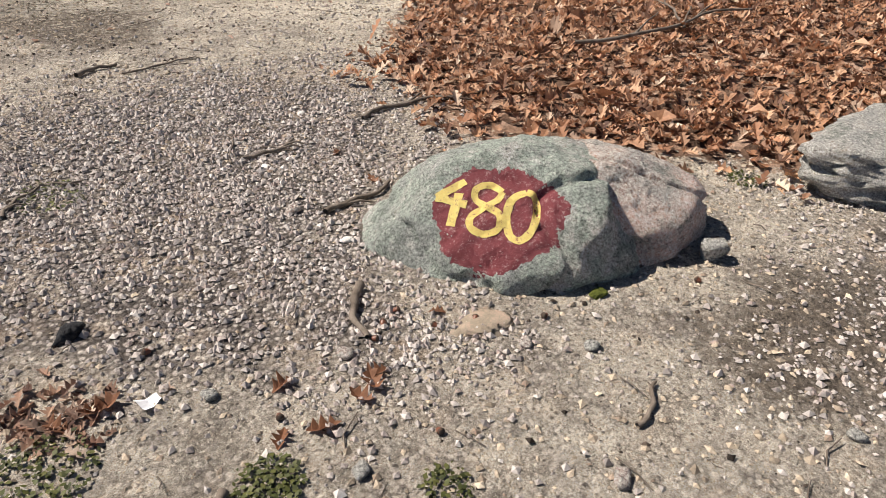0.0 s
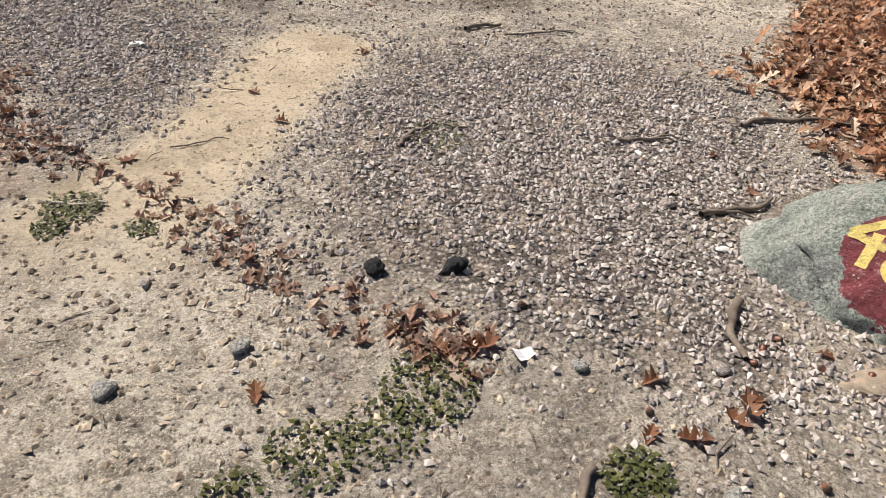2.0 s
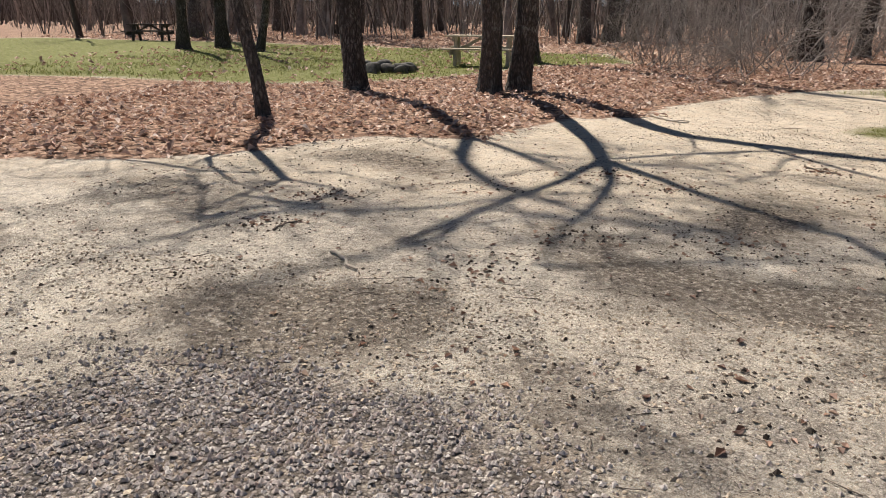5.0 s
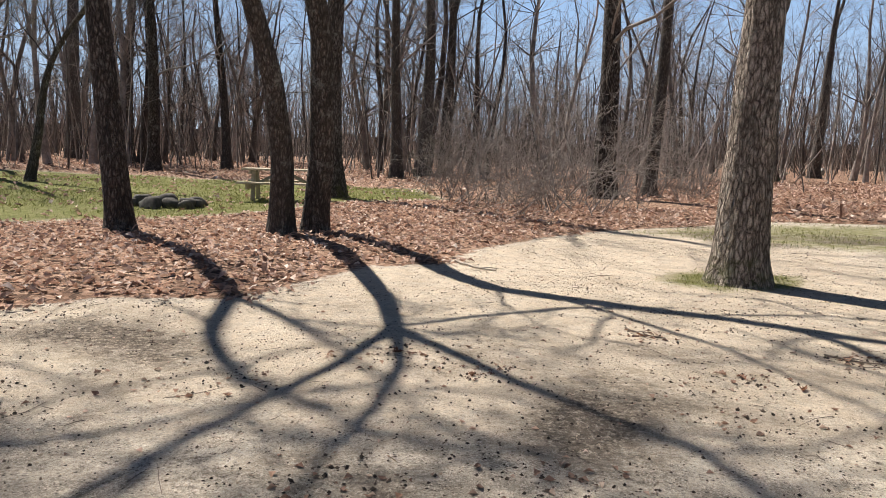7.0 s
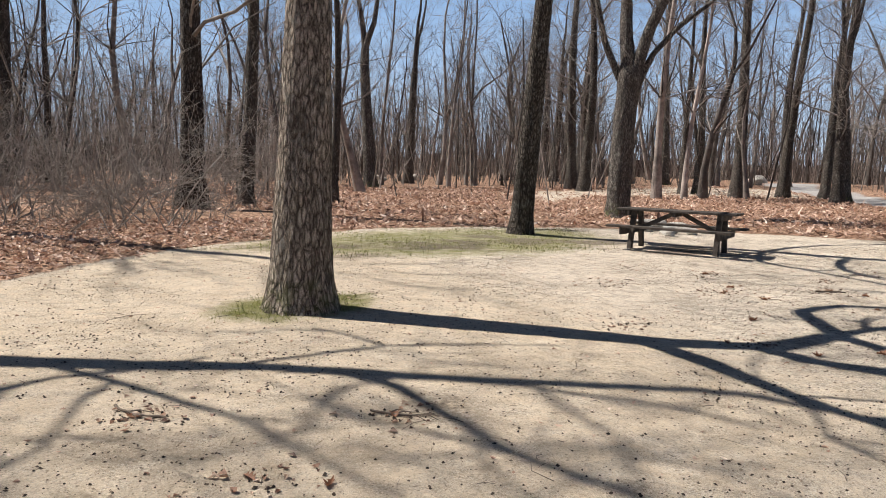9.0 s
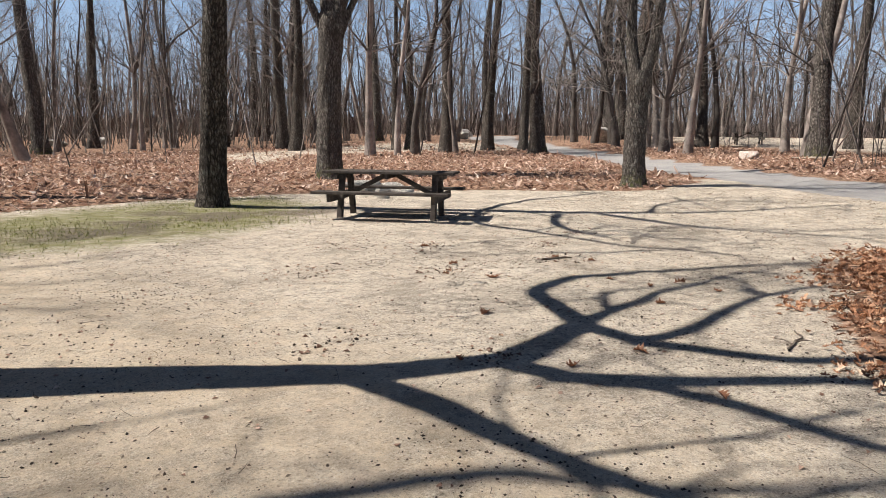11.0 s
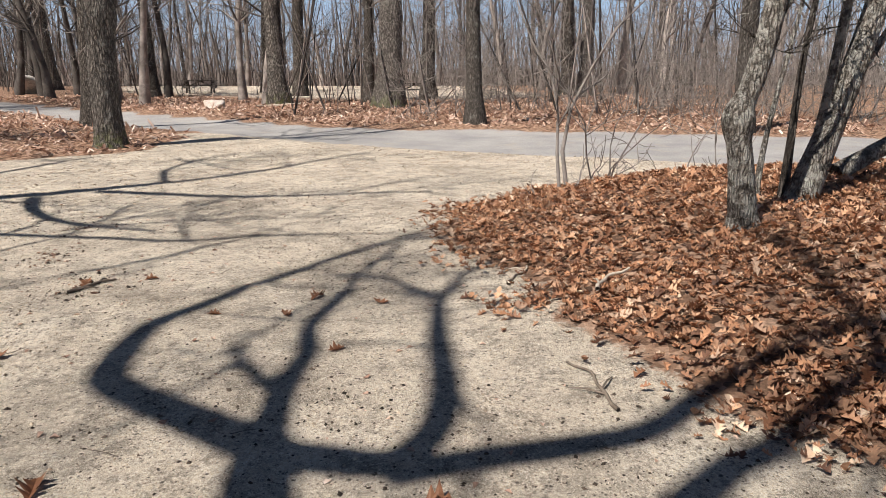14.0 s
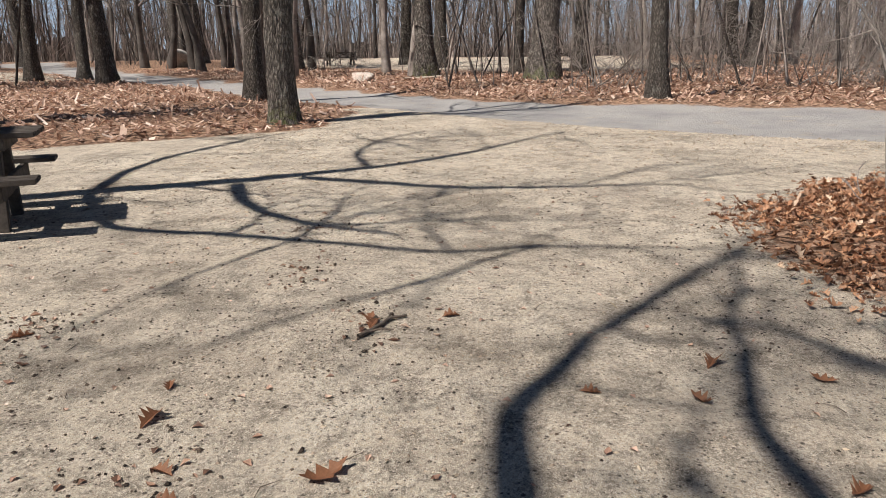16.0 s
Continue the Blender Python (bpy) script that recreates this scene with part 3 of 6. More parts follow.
def flare(rad, pts, tall_to=0.45, tip=0.35):
    z = pts[:, 2] - pts[0, 2]
    h = z / max(z[-1], 0.1)
    return rad * (1 + 0.55 * np.exp(-z / tall_to * 2.2)) * (1 - (1 - tip) * h)


def forest_tree(seed, tall, rad, first, lean=(0, 0), fork=False, forkat=0.55, boughs=18, depth=3, kids=(0, 7, 5), bark=M_BARK, label="tall bare oak with ridged grey-brown bark", group="bare woodland trees"):
    """A leafless tree at the origin: trunk and crown."""
    r = np.random.default_rng(seed)
    tree = root("bare_tree", pose(0, 0, 0), label, "tree", group)
    trunk, crown = Wood(), Wood()
    pts = trunk_path(r, tall * (forkat if fork else 0.85), lean, 0.35 if not fork else 0.09, 12, (0, 0, -0.15))
    rads = flare(rad, pts, tip=0.62 if fork else 0.3)
    trunk.tube(pts, rads, 14, 0.06, seed)
    stems = [(pts, rads)]
    if fork:
        for sgn in (-1, 1):
            d = np.array([sgn * r.uniform(0.14, 0.32), r.uniform(-0.2, 0.2), 1.0])
            d /= np.linalg.norm(d)
            q = [pts[-1] + np.array([0, 0, -0.1])]
            for s in range(8):
                d = d + r.normal(0, 0.08, 3)
                d[2] += 0.06
                d /= np.linalg.norm(d)
                q.append(q[-1] + d * tall * (0.98 - forkat) / 8)
            rr = rads[-1] * np.linspace(0.78, 0.15, 9)
            trunk.tube(q, rr, 9, 0.05, seed + sgn)
            stems.append((np.array(q), rr))
    for b in range(boughs):
        sp, sr = stems[r.integers(len(stems))] if not fork else stems[r.integers(1, 3)]
        z = sp[:, 2]
        lo = max(first, z[0])
        hz = r.uniform(lo, z[-1])
        i = min(np.searchsorted(z, hz), len(z) - 1)
        a = r.uniform(0, 6.28)
        up = r.uniform(0.15, 1.9)
        w = np.array([math.cos(a), math.sin(a), up])
        limb(crown, r, sp[i], w / np.linalg.norm(w), tall * r.uniform(0.16, 0.34), sr[i] * r.uniform(0.14, 0.27), 1, depth, kids)
    part("trunk", trunk.mesh("trunk", bark), tree)
    part("crown", crown.mesh("crown", M_TWIG), tree, "bare branches and twigs")
    return tree


def shadow_tree(base, rad, slope, limbs, full, label, bark, seed):
    """A near tree. Its trunk and limbs are given as (across, height) from the base, seen against the sun; slope: lean along the light's way."""
    r = np.random.default_rng(seed)
    bx, by = base
    bz = at_ground(bx, by)
    tree = root("bare_tree", pose(bx, by, bz), label, "tree", "near campsite trees")
    trunk, crown = Wood(), Wood()
    gx, gy = SUN_GO

    def spot(across, h, off=0.0):
        # off: metres nearer to the sun, which leaves the shadow where it is
        return np.array([across * 0.714 + gx * slope * h - gx * SHADOW * off, across * 0.70 + gy * slope * h - gy * SHADOW * off, h + off])
    for n, (nodes, r0, r1, drift) in enumerate(limbs):
        nodes = np.array(nodes, dtype=float)
        keys = np.arange(len(nodes))
        fine = np.linspace(0, len(nodes) - 1, (len(nodes) - 1) * 4 + 1)
        a, h = np.interp(fine, keys, nodes[:, 0]), np.interp(fine, keys, nodes[:, 1])
        k = fine / fine[-1]
        if n:
            a = a + (0.05 * np.sin(fine * 2.3 + n) + 0.025 * np.sin(fine * 6.1 + 2 * n)) * k
        pts = np.array([spot(aa, hh, drift * kk) for aa, hh, kk in zip(a, h, k)])
        if n == 0:
            pts[0, 2] -= 0.15
            zz = np.linspace(0, 1, 190 if full == 0 else 80)
            pts = np.stack([np.interp(zz, k, pts[:, c]) for c in range(3)], -1)
            for _ in range(3):
                pts[1:-1] = (pts[:-2] + 2 * pts[1:-1] + pts[2:]) / 4
            trunk.tube(pts, flare(rad, pts, 0.5, r1 / rad), 84 if full == 0 else 32, 0.05, seed, True)
        else:
            pts[1:-1] = (pts[:-2] + 2 * pts[1:-1] + pts[2:]) / 4
            crown.tube(pts, r0 + (r1 - r0) * k, 9, 0.06, seed + n)
        for c in range((2 if full else 0) if n == 0 else 6 if full < 5 else 7):
            i = r.integers(len(pts) // 2, len(pts))
            w = r.normal(0, 1, 3) + np.array([0, 0, 0.5])
            limb(crown, r, pts[i], w / np.linalg.norm(w), r.uniform(1.0, 2.8), (r0 + (r1 - r0) * min(1, i / len(pts))) * 0.35 if n else r1 * 0.3, 2, 4, (0, 0, 5, 4), 0.05)
    for c in range(full):
        nodes, r0, r1, drift = limbs[1 + c % (len(limbs) - 1)]
        a, h = nodes[r.integers(1, len(nodes))]
        w = r.normal(0, 1, 3) * (1, 1, 0.5) + np.array([0, 0, 0.35])
        limb(crown, r, spot(a, h, drift * 0.7), w / np.linalg.norm(w), r.uniform(1.8, 3.6), 0.03, 1, 3, (0, 7, 5), 0.06)
    part("trunk", trunk.mesh("trunk", bark), tree)
    part("crown", crown.mesh("crown", bark), tree, "bare forked limbs and twigs")
    return tree


shadow_tree((4.95, 9.2), 0.30, 0.00, [
    ([(0, 0.00), (0.03, 1.36), (0.08, 2.64), (0.10, 3.61), (0.10, 4.13), (0.25, 4.75), (0.39, 5.30), (0.74, 5.70), (1.23, 6.17)], 0.300, 0.098, 0.0),
    ([(0.08, 4.06), (-0.43, 4.71), (-0.83, 5.11), (-1.2, 5.47), (-1.7, 6.32)], 0.117, 0.050, 0.5),
    ([(0.34, 5.19), (0.04, 5.63), (-0.14, 6.22), (-0.54, 6.74), (-0.9, 7.11), (-1.5, 7.90)], 0.109, 0.034, -0.3),
    ([(0.04, 5.58), (-0.08, 6.60), (-0.10, 7.38), (-0.15, 7.80), (-0.18, 8.38), (-0.28, 8.86), (-0.45, 9.20), (-0.6, 9.9)], 0.10, 0.045, 0.0),
    ([(1.2, 6.15), (1.57, 6.06), (2.23, 5.91), (2.85, 6.51), (3.1, 7.42), (3.41, 8.94), (3.78, 10.67)], 0.109, 0.026, 0.6),
    ([(1.22, 6.15), (1.58, 6.56), (1.84, 6.97), (2.26, 7.35), (2.52, 7.99), (2.98, 8.58), (3.3, 9.47)], 0.076, 0.020, -0.5),
    ([(1.56, 6.52), (1.87, 6.60), (2.27, 6.75)], 0.042, 0.026, 0.2),
    ([(1.15, 6.15), (0.74, 6.45), (0.91, 6.99), (1.38, 7.62), (2.04, 8.38), (2.28, 8.91), (2.41, 9.78)], 0.100, 0.026, 0.4),
    ([(0.72, 6.43), (0.48, 6.96), (0.22, 7.50), (0.20, 8.28), (0.14, 8.82), (0.0, 9.22), (-0.14, 9.49), (-0.38, 9.70), (-0.36, 10.3), (-0.5, 11.0)], 0.085, 0.04, -0.6),
    ([(-0.32, 8.85), (-0.15, 9.46), (-0.01, 9.74), (0.35, 10.44), (0.73, 10.99), (1.23, 11.60)], 0.065, 0.03, 0.0),
    ([(2.12, 8.46), (2.74, 8.58), (3.03, 8.32)], 0.042, 0.016, 0.3),
], 0, "broad bare oak with pale flaking bark on mossy grass", M_BARK_PALE, 31)
shadow_tree((-3.4, 11.8), 0.20, -0.14, [
    ([(0, 0.00), (-0.06, 1.91), (-0.12, 3.79), (-0.45, 6.50), (-0.77, 8.41)], 0.200, 0.098, 0.0),
    ([(-0.77, 8.39), (-1.47, 10.06), (-1.72, 11.43), (-1.75, 12.34), (-1.65, 12.96), (-1.5, 14.02), (-1.33, 15.09)], 0.091, 0.021, 0.0),
    ([(-0.77, 8.39), (-0.79, 10.05), (-0.99, 11.66), (-1.2, 12.96)], 0.069, 0.021, 0.8),
    ([(-1.75, 12.32), (-2.22, 12.68), (-2.68, 13.07), (-3.2, 13.60)], 0.048, 0.021, -0.4),
], 10, "leaning dark-barked bare oak in leaf litter", M_BARK, 32)
shadow_tree((-1.0, 12.1), 0.19, 0.16, [
    ([(0, 0.00), (-0.10, 1.19), (-0.36, 2.31), (-0.85, 3.50), (-1.64, 5.12), (-2.23, 6.07)], 0.190, 0.078, 0.0),
    ([(-2.23, 6.03), (-2.36, 7.11), (-2.42, 7.98), (-2.51, 8.83), (-2.75, 9.52)], 0.069, 0.028, 0.5),
    ([(-2.23, 6.03), (-2.97, 6.55), (-3.69, 6.87), (-4.15, 7.07), (-5, 7.59)], 0.056, 0.021, -0.6),
    ([(-2.25, 6.10), (-2.75, 6.87), (-3.4, 7.41), (-3.92, 7.79), (-4.5, 8.42)], 0.056, 0.021, 0.9),
    ([(-2.2, 6.03), (-1.41, 6.11), (-0.5, 6.35), (0.4, 6.93)], 0.035, 0.013, -0.3),
], 5, "bare oak trunk leaning from a twin base in leaf litter", M_BARK, 33)
shadow_tree((-0.55, 12.4), 0.20, 0.20, [
    ([(0, 0.00), (-0.04, 1.30), (-0.28, 3.00), (-0.75, 4.20), (-0.96, 5.00), (-0.78, 5.60), (-0.50, 6.30), (-0.26, 6.80)], 0.200, 0.10, 0.0),
    ([(-0.26, 6.80), (-0.02, 7.97), (0.27, 9.06), (0.55, 10.12), (0.39, 10.95), (0.45, 12.0)], 0.10, 0.04, 0.2),
    ([(-0.12, 7.50), (-0.18, 7.99), (-0.45, 8.30), (-0.99, 8.93), (-1.28, 9.68), (-1.5, 10.6)], 0.070, 0.028, -0.4),
    ([(-0.78, 5.70), (-0.83, 6.37), (-1.11, 7.42), (-1.30, 7.90), (-1.8, 9.09)], 0.045, 0.018, 0.4),
    ([(-0.26, 6.80), (0.24, 7.22), (0.68, 7.58), (1.00, 8.03), (1.4, 9.0)], 0.035, 0.012, -0.2),
    ([(0.12, 8.50), (0.07, 8.91), (0.05, 9.94), (0.00, 10.18)], 0.040, 0.018, 0.3),
], 5, "upright bare oak trunk of a twin base in leaf litter", M_BARK, 34)
shadow_tree((-2.95, 7.75), 0.085, -0.22, [
    ([(0, 0.00), (-0.05, 0.60), (-0.17, 1.40), (-0.33, 2.10), (-0.55, 2.70), (-0.62, 3.10), (-0.66, 4.60), (-0.72, 6.00)], 0.085, 0.045, 0.0),
    ([(-0.72, 5.95), (-1.2, 6.60), (-1.6, 7.60)], 0.028, 0.012, 0.2),
    ([(-0.72, 5.95), (-0.4, 7.00), (-0.5, 8.20)], 0.028, 0.012, -0.2),
    ([(-0.62, 3.30), (-1.1, 3.70), (-1.4, 4.40)], 0.022, 0.010, 0.2),
], 9, "slender leaning dark tree in leaf litter", M_BARK, 35)


shadow_tree((11.85, 16.0), 0.25, 0.09, [
    ([(0, 0.00), (-0.35, 2.60), (-0.73, 5.14), (-0.87, 5.87), (-1.19, 7.23), (-1.32, 8.08)], 0.250, 0.12, 0.0),
    ([(-1.32, 8.08), (-1.45, 9.37), (-0.98, 11.6), (-0.37, 14.0)], 0.105, 0.03, 0.3),
    ([(-1.37, 7.15), (-2.16, 6.83), (-2.92, 6.75), (-3.59, 6.90), (-4.23, 7.28)], 0.085, 0.03, -0.3),
    ([(-1.50, 7.97), (-2.96, 9.00), (-3.69, 10.0), (-4.31, 11.15)], 0.085, 0.03, 0.5),
    ([(-0.90, 5.60), (-2.60, 5.32), (-3.42, 6.13), (-4.19, 6.75), (-4.95, 7.26), (-5.15, 7.95)], 0.065, 0.025, 0.2),
    ([(-0.80, 5.70), (0.40, 6.40), (1.40, 7.50), (2.20, 9.00), (2.90, 10.6)], 0.075, 0.025, 0.6),
    ([(-1.40, 9.00), (-0.20, 9.60), (0.70, 10.6), (1.20, 12.2)], 0.060, 0.02, -0.5),
], 22, "dark upright oak with a wide bare crown", M_BARK, 36)


def forked_oak(base, right, rad, nodes, stems, bark, label, seed):
    """A tree whose trunk and stems are given as (across, height); across runs along the level direction right."""
    r = np.random.default_rng(seed)
    tree = root("bare_tree", pose(*base, at_ground(*base)), label, "tree", "near campsite trees")
    trunk, crown = Wood(), Wood()
    side = np.array([right[0], right[1], 0.0])

    def line(nodes, depth, count):
        nodes = np.array(nodes, dtype=float)
        k = np.linspace(0, len(nodes) - 1, count)
        a, h = np.interp(k, np.arange(len(nodes)), nodes[:, 0]), np.interp(k, np.arange(len(nodes)), nodes[:, 1])
        ahead = np.array([-right[1], right[0], 0.0])
        pts = side[None] * a[:, None] + np.array([0, 0, 1.0])[None] * h[:, None] + ahead[None] * (depth * (k / k[-1]) ** 1.3)[:, None]
        for _ in range(3):
            pts[1:-1] = (pts[:-2] + 2 * pts[1:-1] + pts[2:]) / 4
        return pts
    pts = line(nodes, 0.0, 70)
    rads = flare(rad, pts, 0.5, 0.86)
    knot = np.exp(-((pts[:, 2] - pts[-1, 2] + 0.25) / 0.35) ** 2)
    trunk.tube(pts, rads * (1 + 0.22 * knot), 36, 0.07, seed, True)
    for n, (nodes, r0, r1, depth) in enumerate(stems):
        pts = line(nodes, depth, 40)
        k = np.linspace(0, 1, 40)
        trunk.tube(pts, r0 + (r1 - r0) * k, 18, 0.06, seed + n, True)
        for b in range(9):
            i = r.integers(12, 40)
            w = r.normal(0, 1, 3) * (1, 1, 0.6) + np.array([0, 0, 0.5])
            limb(crown, r, pts[i], w / np.linalg.norm(w), r.uniform(1.4, 3.4), (r0 + (r1 - r0) * k[i]) * 0.35, 1, 3, (0, 8, 5), 0.06)
    part("trunk", trunk.mesh("trunk", bark), tree)
    part("crown", crown.mesh("crown", M_TWIG), tree, "bare forked branches and twigs")
    return tree


forked_oak((18.2, 20.2), (0.76, -0.65), 0.36, [(0, -0.15), (0.02, 1.2), (0.05, 3.0), (0.15, 4.6)], [
    ([(0.10, 4.3), (-0.05, 5.6), (-0.12, 7.4), (-0.5, 10.0), (-0.7, 13.0)], 0.24, 0.06, 0.6),
    ([(0.22, 4.3), (0.65, 5.8), (1.3, 7.2), (1.9, 9.6), (2.2, 12.0)], 0.20, 0.05, -0.8),
    ([(0.20, 3.6), (0.75, 5.0), (1.5, 5.9), (2.6, 6.8), (3.6, 8.4)], 0.11, 0.03, 1.2),
    ([(-0.05, 4.0), (-0.7, 5.4), (-1.2, 7.6), (-1.6, 10.0)], 0.12, 0.04, -0.6),
], M_BARK_GREY, "stout forked oak with grey mossy bark beside the table", 41)
forked_oak((21.25, 12.2), (0.434, -0.90), 0.27, [(0, -0.15), (-0.03, 0.8), (0.0, 1.9), (0.02, 2.8)], [
    ([(-0.06, 2.6), (-0.22, 3.4), (-0.24, 4.6), (-0.35, 6.6), (-0.5, 10.5)], 0.17, 0.05, 0.4),
    ([(0.10, 2.6), (0.30, 3.3), (0.42, 4.3), (0.50, 5.6), (0.9, 8.0), (1.0, 11.0)], 0.16, 0.05, -0.5),
    ([(-0.12, 2.4), (-0.35, 2.9), (-0.5, 3.8)], 0.07, 0.03, 0.2),
], M_BARK_GREY, "stout oak with a burred fork and grey bark by the lane", 42)


def bowed_tree():
    """A thin tree bowed over the grass."""
    tree = root("bowed_tree", pose(-11.3, 22.0, at_ground(-11.3, 22.0)), "thin dark tree bowed over the grass", "tree", "near campsite trees")
    w, c, r = Wood(), Wood(), np.random.default_rng(61)
    k = np.linspace(0, 1, 24)
    pts = np.stack([2.6 * k - 0.5 * np.sin(k * 3.2) + 0.1 * np.sin(k * 9), 0.3 * k, -0.1 + 6.5 * k ** 0.9], -1)
    w.tube(pts, 0.14 * (1 - 0.75 * k) + 0.05 * np.exp(-k * 20), 10, 0.06, 6)
    for b in range(9):
        d = r.normal(0, 1, 3) + np.array([0.3, 0, 0.6])
        limb(c, r, pts[r.integers(10, 24)], d / np.linalg.norm(d), r.uniform(1, 2.4), 0.03, 1, 3, (0, 5, 4))
    part("trunk", w.mesh("trunk", M_BARK), tree)
    part("crown", c.mesh("crown", M_BARK), tree, "bare branches and twigs")


bowed_tree()


VARIANTS = [
    forest_tree(11, 15.0, 0.28, 2.8, (0.01, 0.0)),
    forest_tree(12, 17.0, 0.28, 3.2, (-0.03, 0.02), boughs=20),
    forest_tree(13, 14.0, 0.28, 3.2, (0.03, -0.02), fork=True, boughs=12),
    forest_tree(14, 16.0, 0.28, 3.5, (0.0, 0.03), bark=M_BARK_GREY, label="tall bare oak with grey mossy bark"),
    forest_tree(15, 13.0, 0.28, 2.6, (0.06, 0.03), fork=True, bark=M_BARK_GREY, label="forked bare oak with grey bark"),
    forest_tree(16, 18.0, 0.28, 6.0, (0.02, 0.01), boughs=18),
]
SPOTS = [  # x, y, trunk radius, variant, turn
    (-12.3, 32.5, 0.28, 0, 10), (-10.9, 38, 0.24, 1, 50), (-24, 47, 0.5, 5, 90), (-19, 44, 0.3, 1, 200), (-1.8, 20.1, 0.30, 3, 30), (-1.65, 33.9, 0.27, 1, 120),
    (-0.7, 37, 0.36, 0, 60), (0.3, 37.5, 0.30, 2, 20), (5.95, 23.9, 0.36, 0, 300), (7.9, 26.0, 0.24, 2, 0), (19.5, 45, 0.42, 4, 80), (26, 53.7, 0.38, 2, 45),
    (11.4, 27.8, 0.17, 0, 0), (32.0, 41, 0.36, 1, 70), (30.5, 37.7, 0.34, 0, 33), (42, 57, 0.40, 2, 20),
    (34.2, 33.4, 0.2, 0, 90), (35.2, 33.2, 0.26, 3, 140), (33.6, 29, 0.33, 5, 210), (38.6, 27.6, 0.27, 2, 15), (36.3, 24.9, 0.28, 4, 75),
    (26.6, 14.9, 0.24, 1, 140), (55, 30, 0.50, 0, 160), (45.8, 20.2, 0.3, 1, 300), (38, 12.1, 0.40, 3, 10), (47, 12.7, 0.35, 5, 25),
    (36, 7.4, 0.52, 3, 200), (40, 8.5, 0.27, 0, 250), (40.7, 5.8, 0.34, 1, 222), (34.6, 24.1, 0.26, 0, 123), (36.6, 28.6, 0.28, 1, 156),
    (62, 35, 0.5, 3, 55), (47.9, -2.1, 0.4, 0, 65), (26.7, 4.6, 0.23, 0, 75), (24.2, -1.7, 0.24, 1, 20), (44.8, -2.4, 0.38, 5, 85), (51, 15.3, 0.33, 1, 95), (38.8, 50.6, 0.38, 0, 105),
    (35.5, 44.6, 0.34, 1, 115), (50, 70, 0.48, 5, 125), (45.8, 47.1, 0.42, 3, 135), (54, 42, 0.4, 0, 145), (-14, 24, 0.22, 1, 0), (-15, 23, 0.2, 0, 70), (-22, 34, 0.34, 3, 80),
]
for x, y, rad, kind, turn in SPOTS:
    k = rad / 0.28
    copy_thing(VARIANTS[kind], pose(x, y, at_ground(x, y), 0, 0, turn) @ Matrix.Diagonal((k, k, 0.55 + 0.45 * k, 1)))
for v in VARIANTS:
    for o in (*v.children_recursive, v):
        bpy.data.objects.remove(o)


def far_woods():
    """Woods too far off to count: light trees on many spots, as one mesh."""
    r = np.random.default_rng(21)
    kinds = []
    for s in range(9):
        w = Wood()
        tall = r.uniform(10, 15)
        pts = trunk_path(r, tall, (r.normal(0, 0.05), r.normal(0, 0.05)), 0.8, 6, (0, 0, -0.3))
        rads = flare(0.16, pts, tip=0.25)
        w.tube(pts, rads, 5)
        if s % 2:
            i, q, d = int(r.integers(2, 4)), [], np.array([r.normal(0, 0.4), r.normal(0, 0.4), 1.0])
            q.append(pts[i])
            for j in range(5):
                d = d + r.normal(0, 0.12, 3)
                d[2] += 0.12
                d /= np.linalg.norm(d)
                q.append(q[-1] + d * tall * 0.12)
            w.tube(q, rads[i] * np.linspace(0.75, 0.2, 6), 5)
            for b in range(8):
                a, j = r.uniform(0, 6.28), int(r.integers(1, 6))
                e = np.array([math.cos(a), math.sin(a), r.uniform(0.3, 1.5)])
                limb(w, r, q[j], e / np.linalg.norm(e), r.uniform(1.4, 3.6), rads[i] * 0.25, 2, 3, (0, 0, 8), 0.10, 0.24, (3, 3, 3, 3, 3), 3)
        for b in range(18 if s % 2 else 22):
            i = r.integers(2, 7)
            a = r.uniform(0, 6.28)
            d = np.array([math.cos(a), math.sin(a), r.uniform(0.2, 1.9)])
            limb(w, r, pts[i], d / np.linalg.norm(d), r.uniform(1.6, 4.8), rads[i] * 0.36, 2, 3, (0, 0, 7), 0.10, 0.24, (3, 3, 3, 3, 3), 3)
        kinds.append((np.concatenate(w.v), np.concatenate(w.f4)))
    vs, fs, n = [], [], 0
    made = 0
    while made < 370:
        x, y = r.uniform(-60, 105), r.uniform(-30, 115)
        d = math.hypot(x - 4, y - 4)
        if d < 34 or d > 118 or r.random() > (1.25 - d / 130):
            continue
        if (y < -6 or x < -35) and r.random() < 0.65:
            continue
        xa, ya = np.array([x]), np.array([y])
        if inside(ROAD, xa, ya)[0] > -1.5 or inside(FAR_SAND, xa, ya)[0] > -0.5 or inside(FAR_TRACK, xa, ya)[0] > -0.5:
            continue
        if not -0.65 < math.atan2(y - 4, x - 4) < 2.45:
            continue
        v, f = kinds[r.integers(len(kinds))]
        a, k = r.uniform(0, 6.28), r.uniform(0.75, 1.5)
        q = v * (k, k, r.uniform(0.8, 1.25))
        q = np.stack([q[:, 0] * math.cos(a) - q[:, 1] * math.sin(a) + x, q[:, 0] * math.sin(a) + q[:, 1] * math.cos(a) + y, q[:, 2] + at_ground(x, y)], -1)
        vs.append(q)
        fs.append(f + n)
        n += len(q)
        made += 1
    tagged(new("far_woods", mesh_from("far_woods", np.concatenate(vs), np.concatenate(fs), M_WOODS)), "dense grey-brown leafless woods around the campground", "woods", kind="stuff")


far_woods()


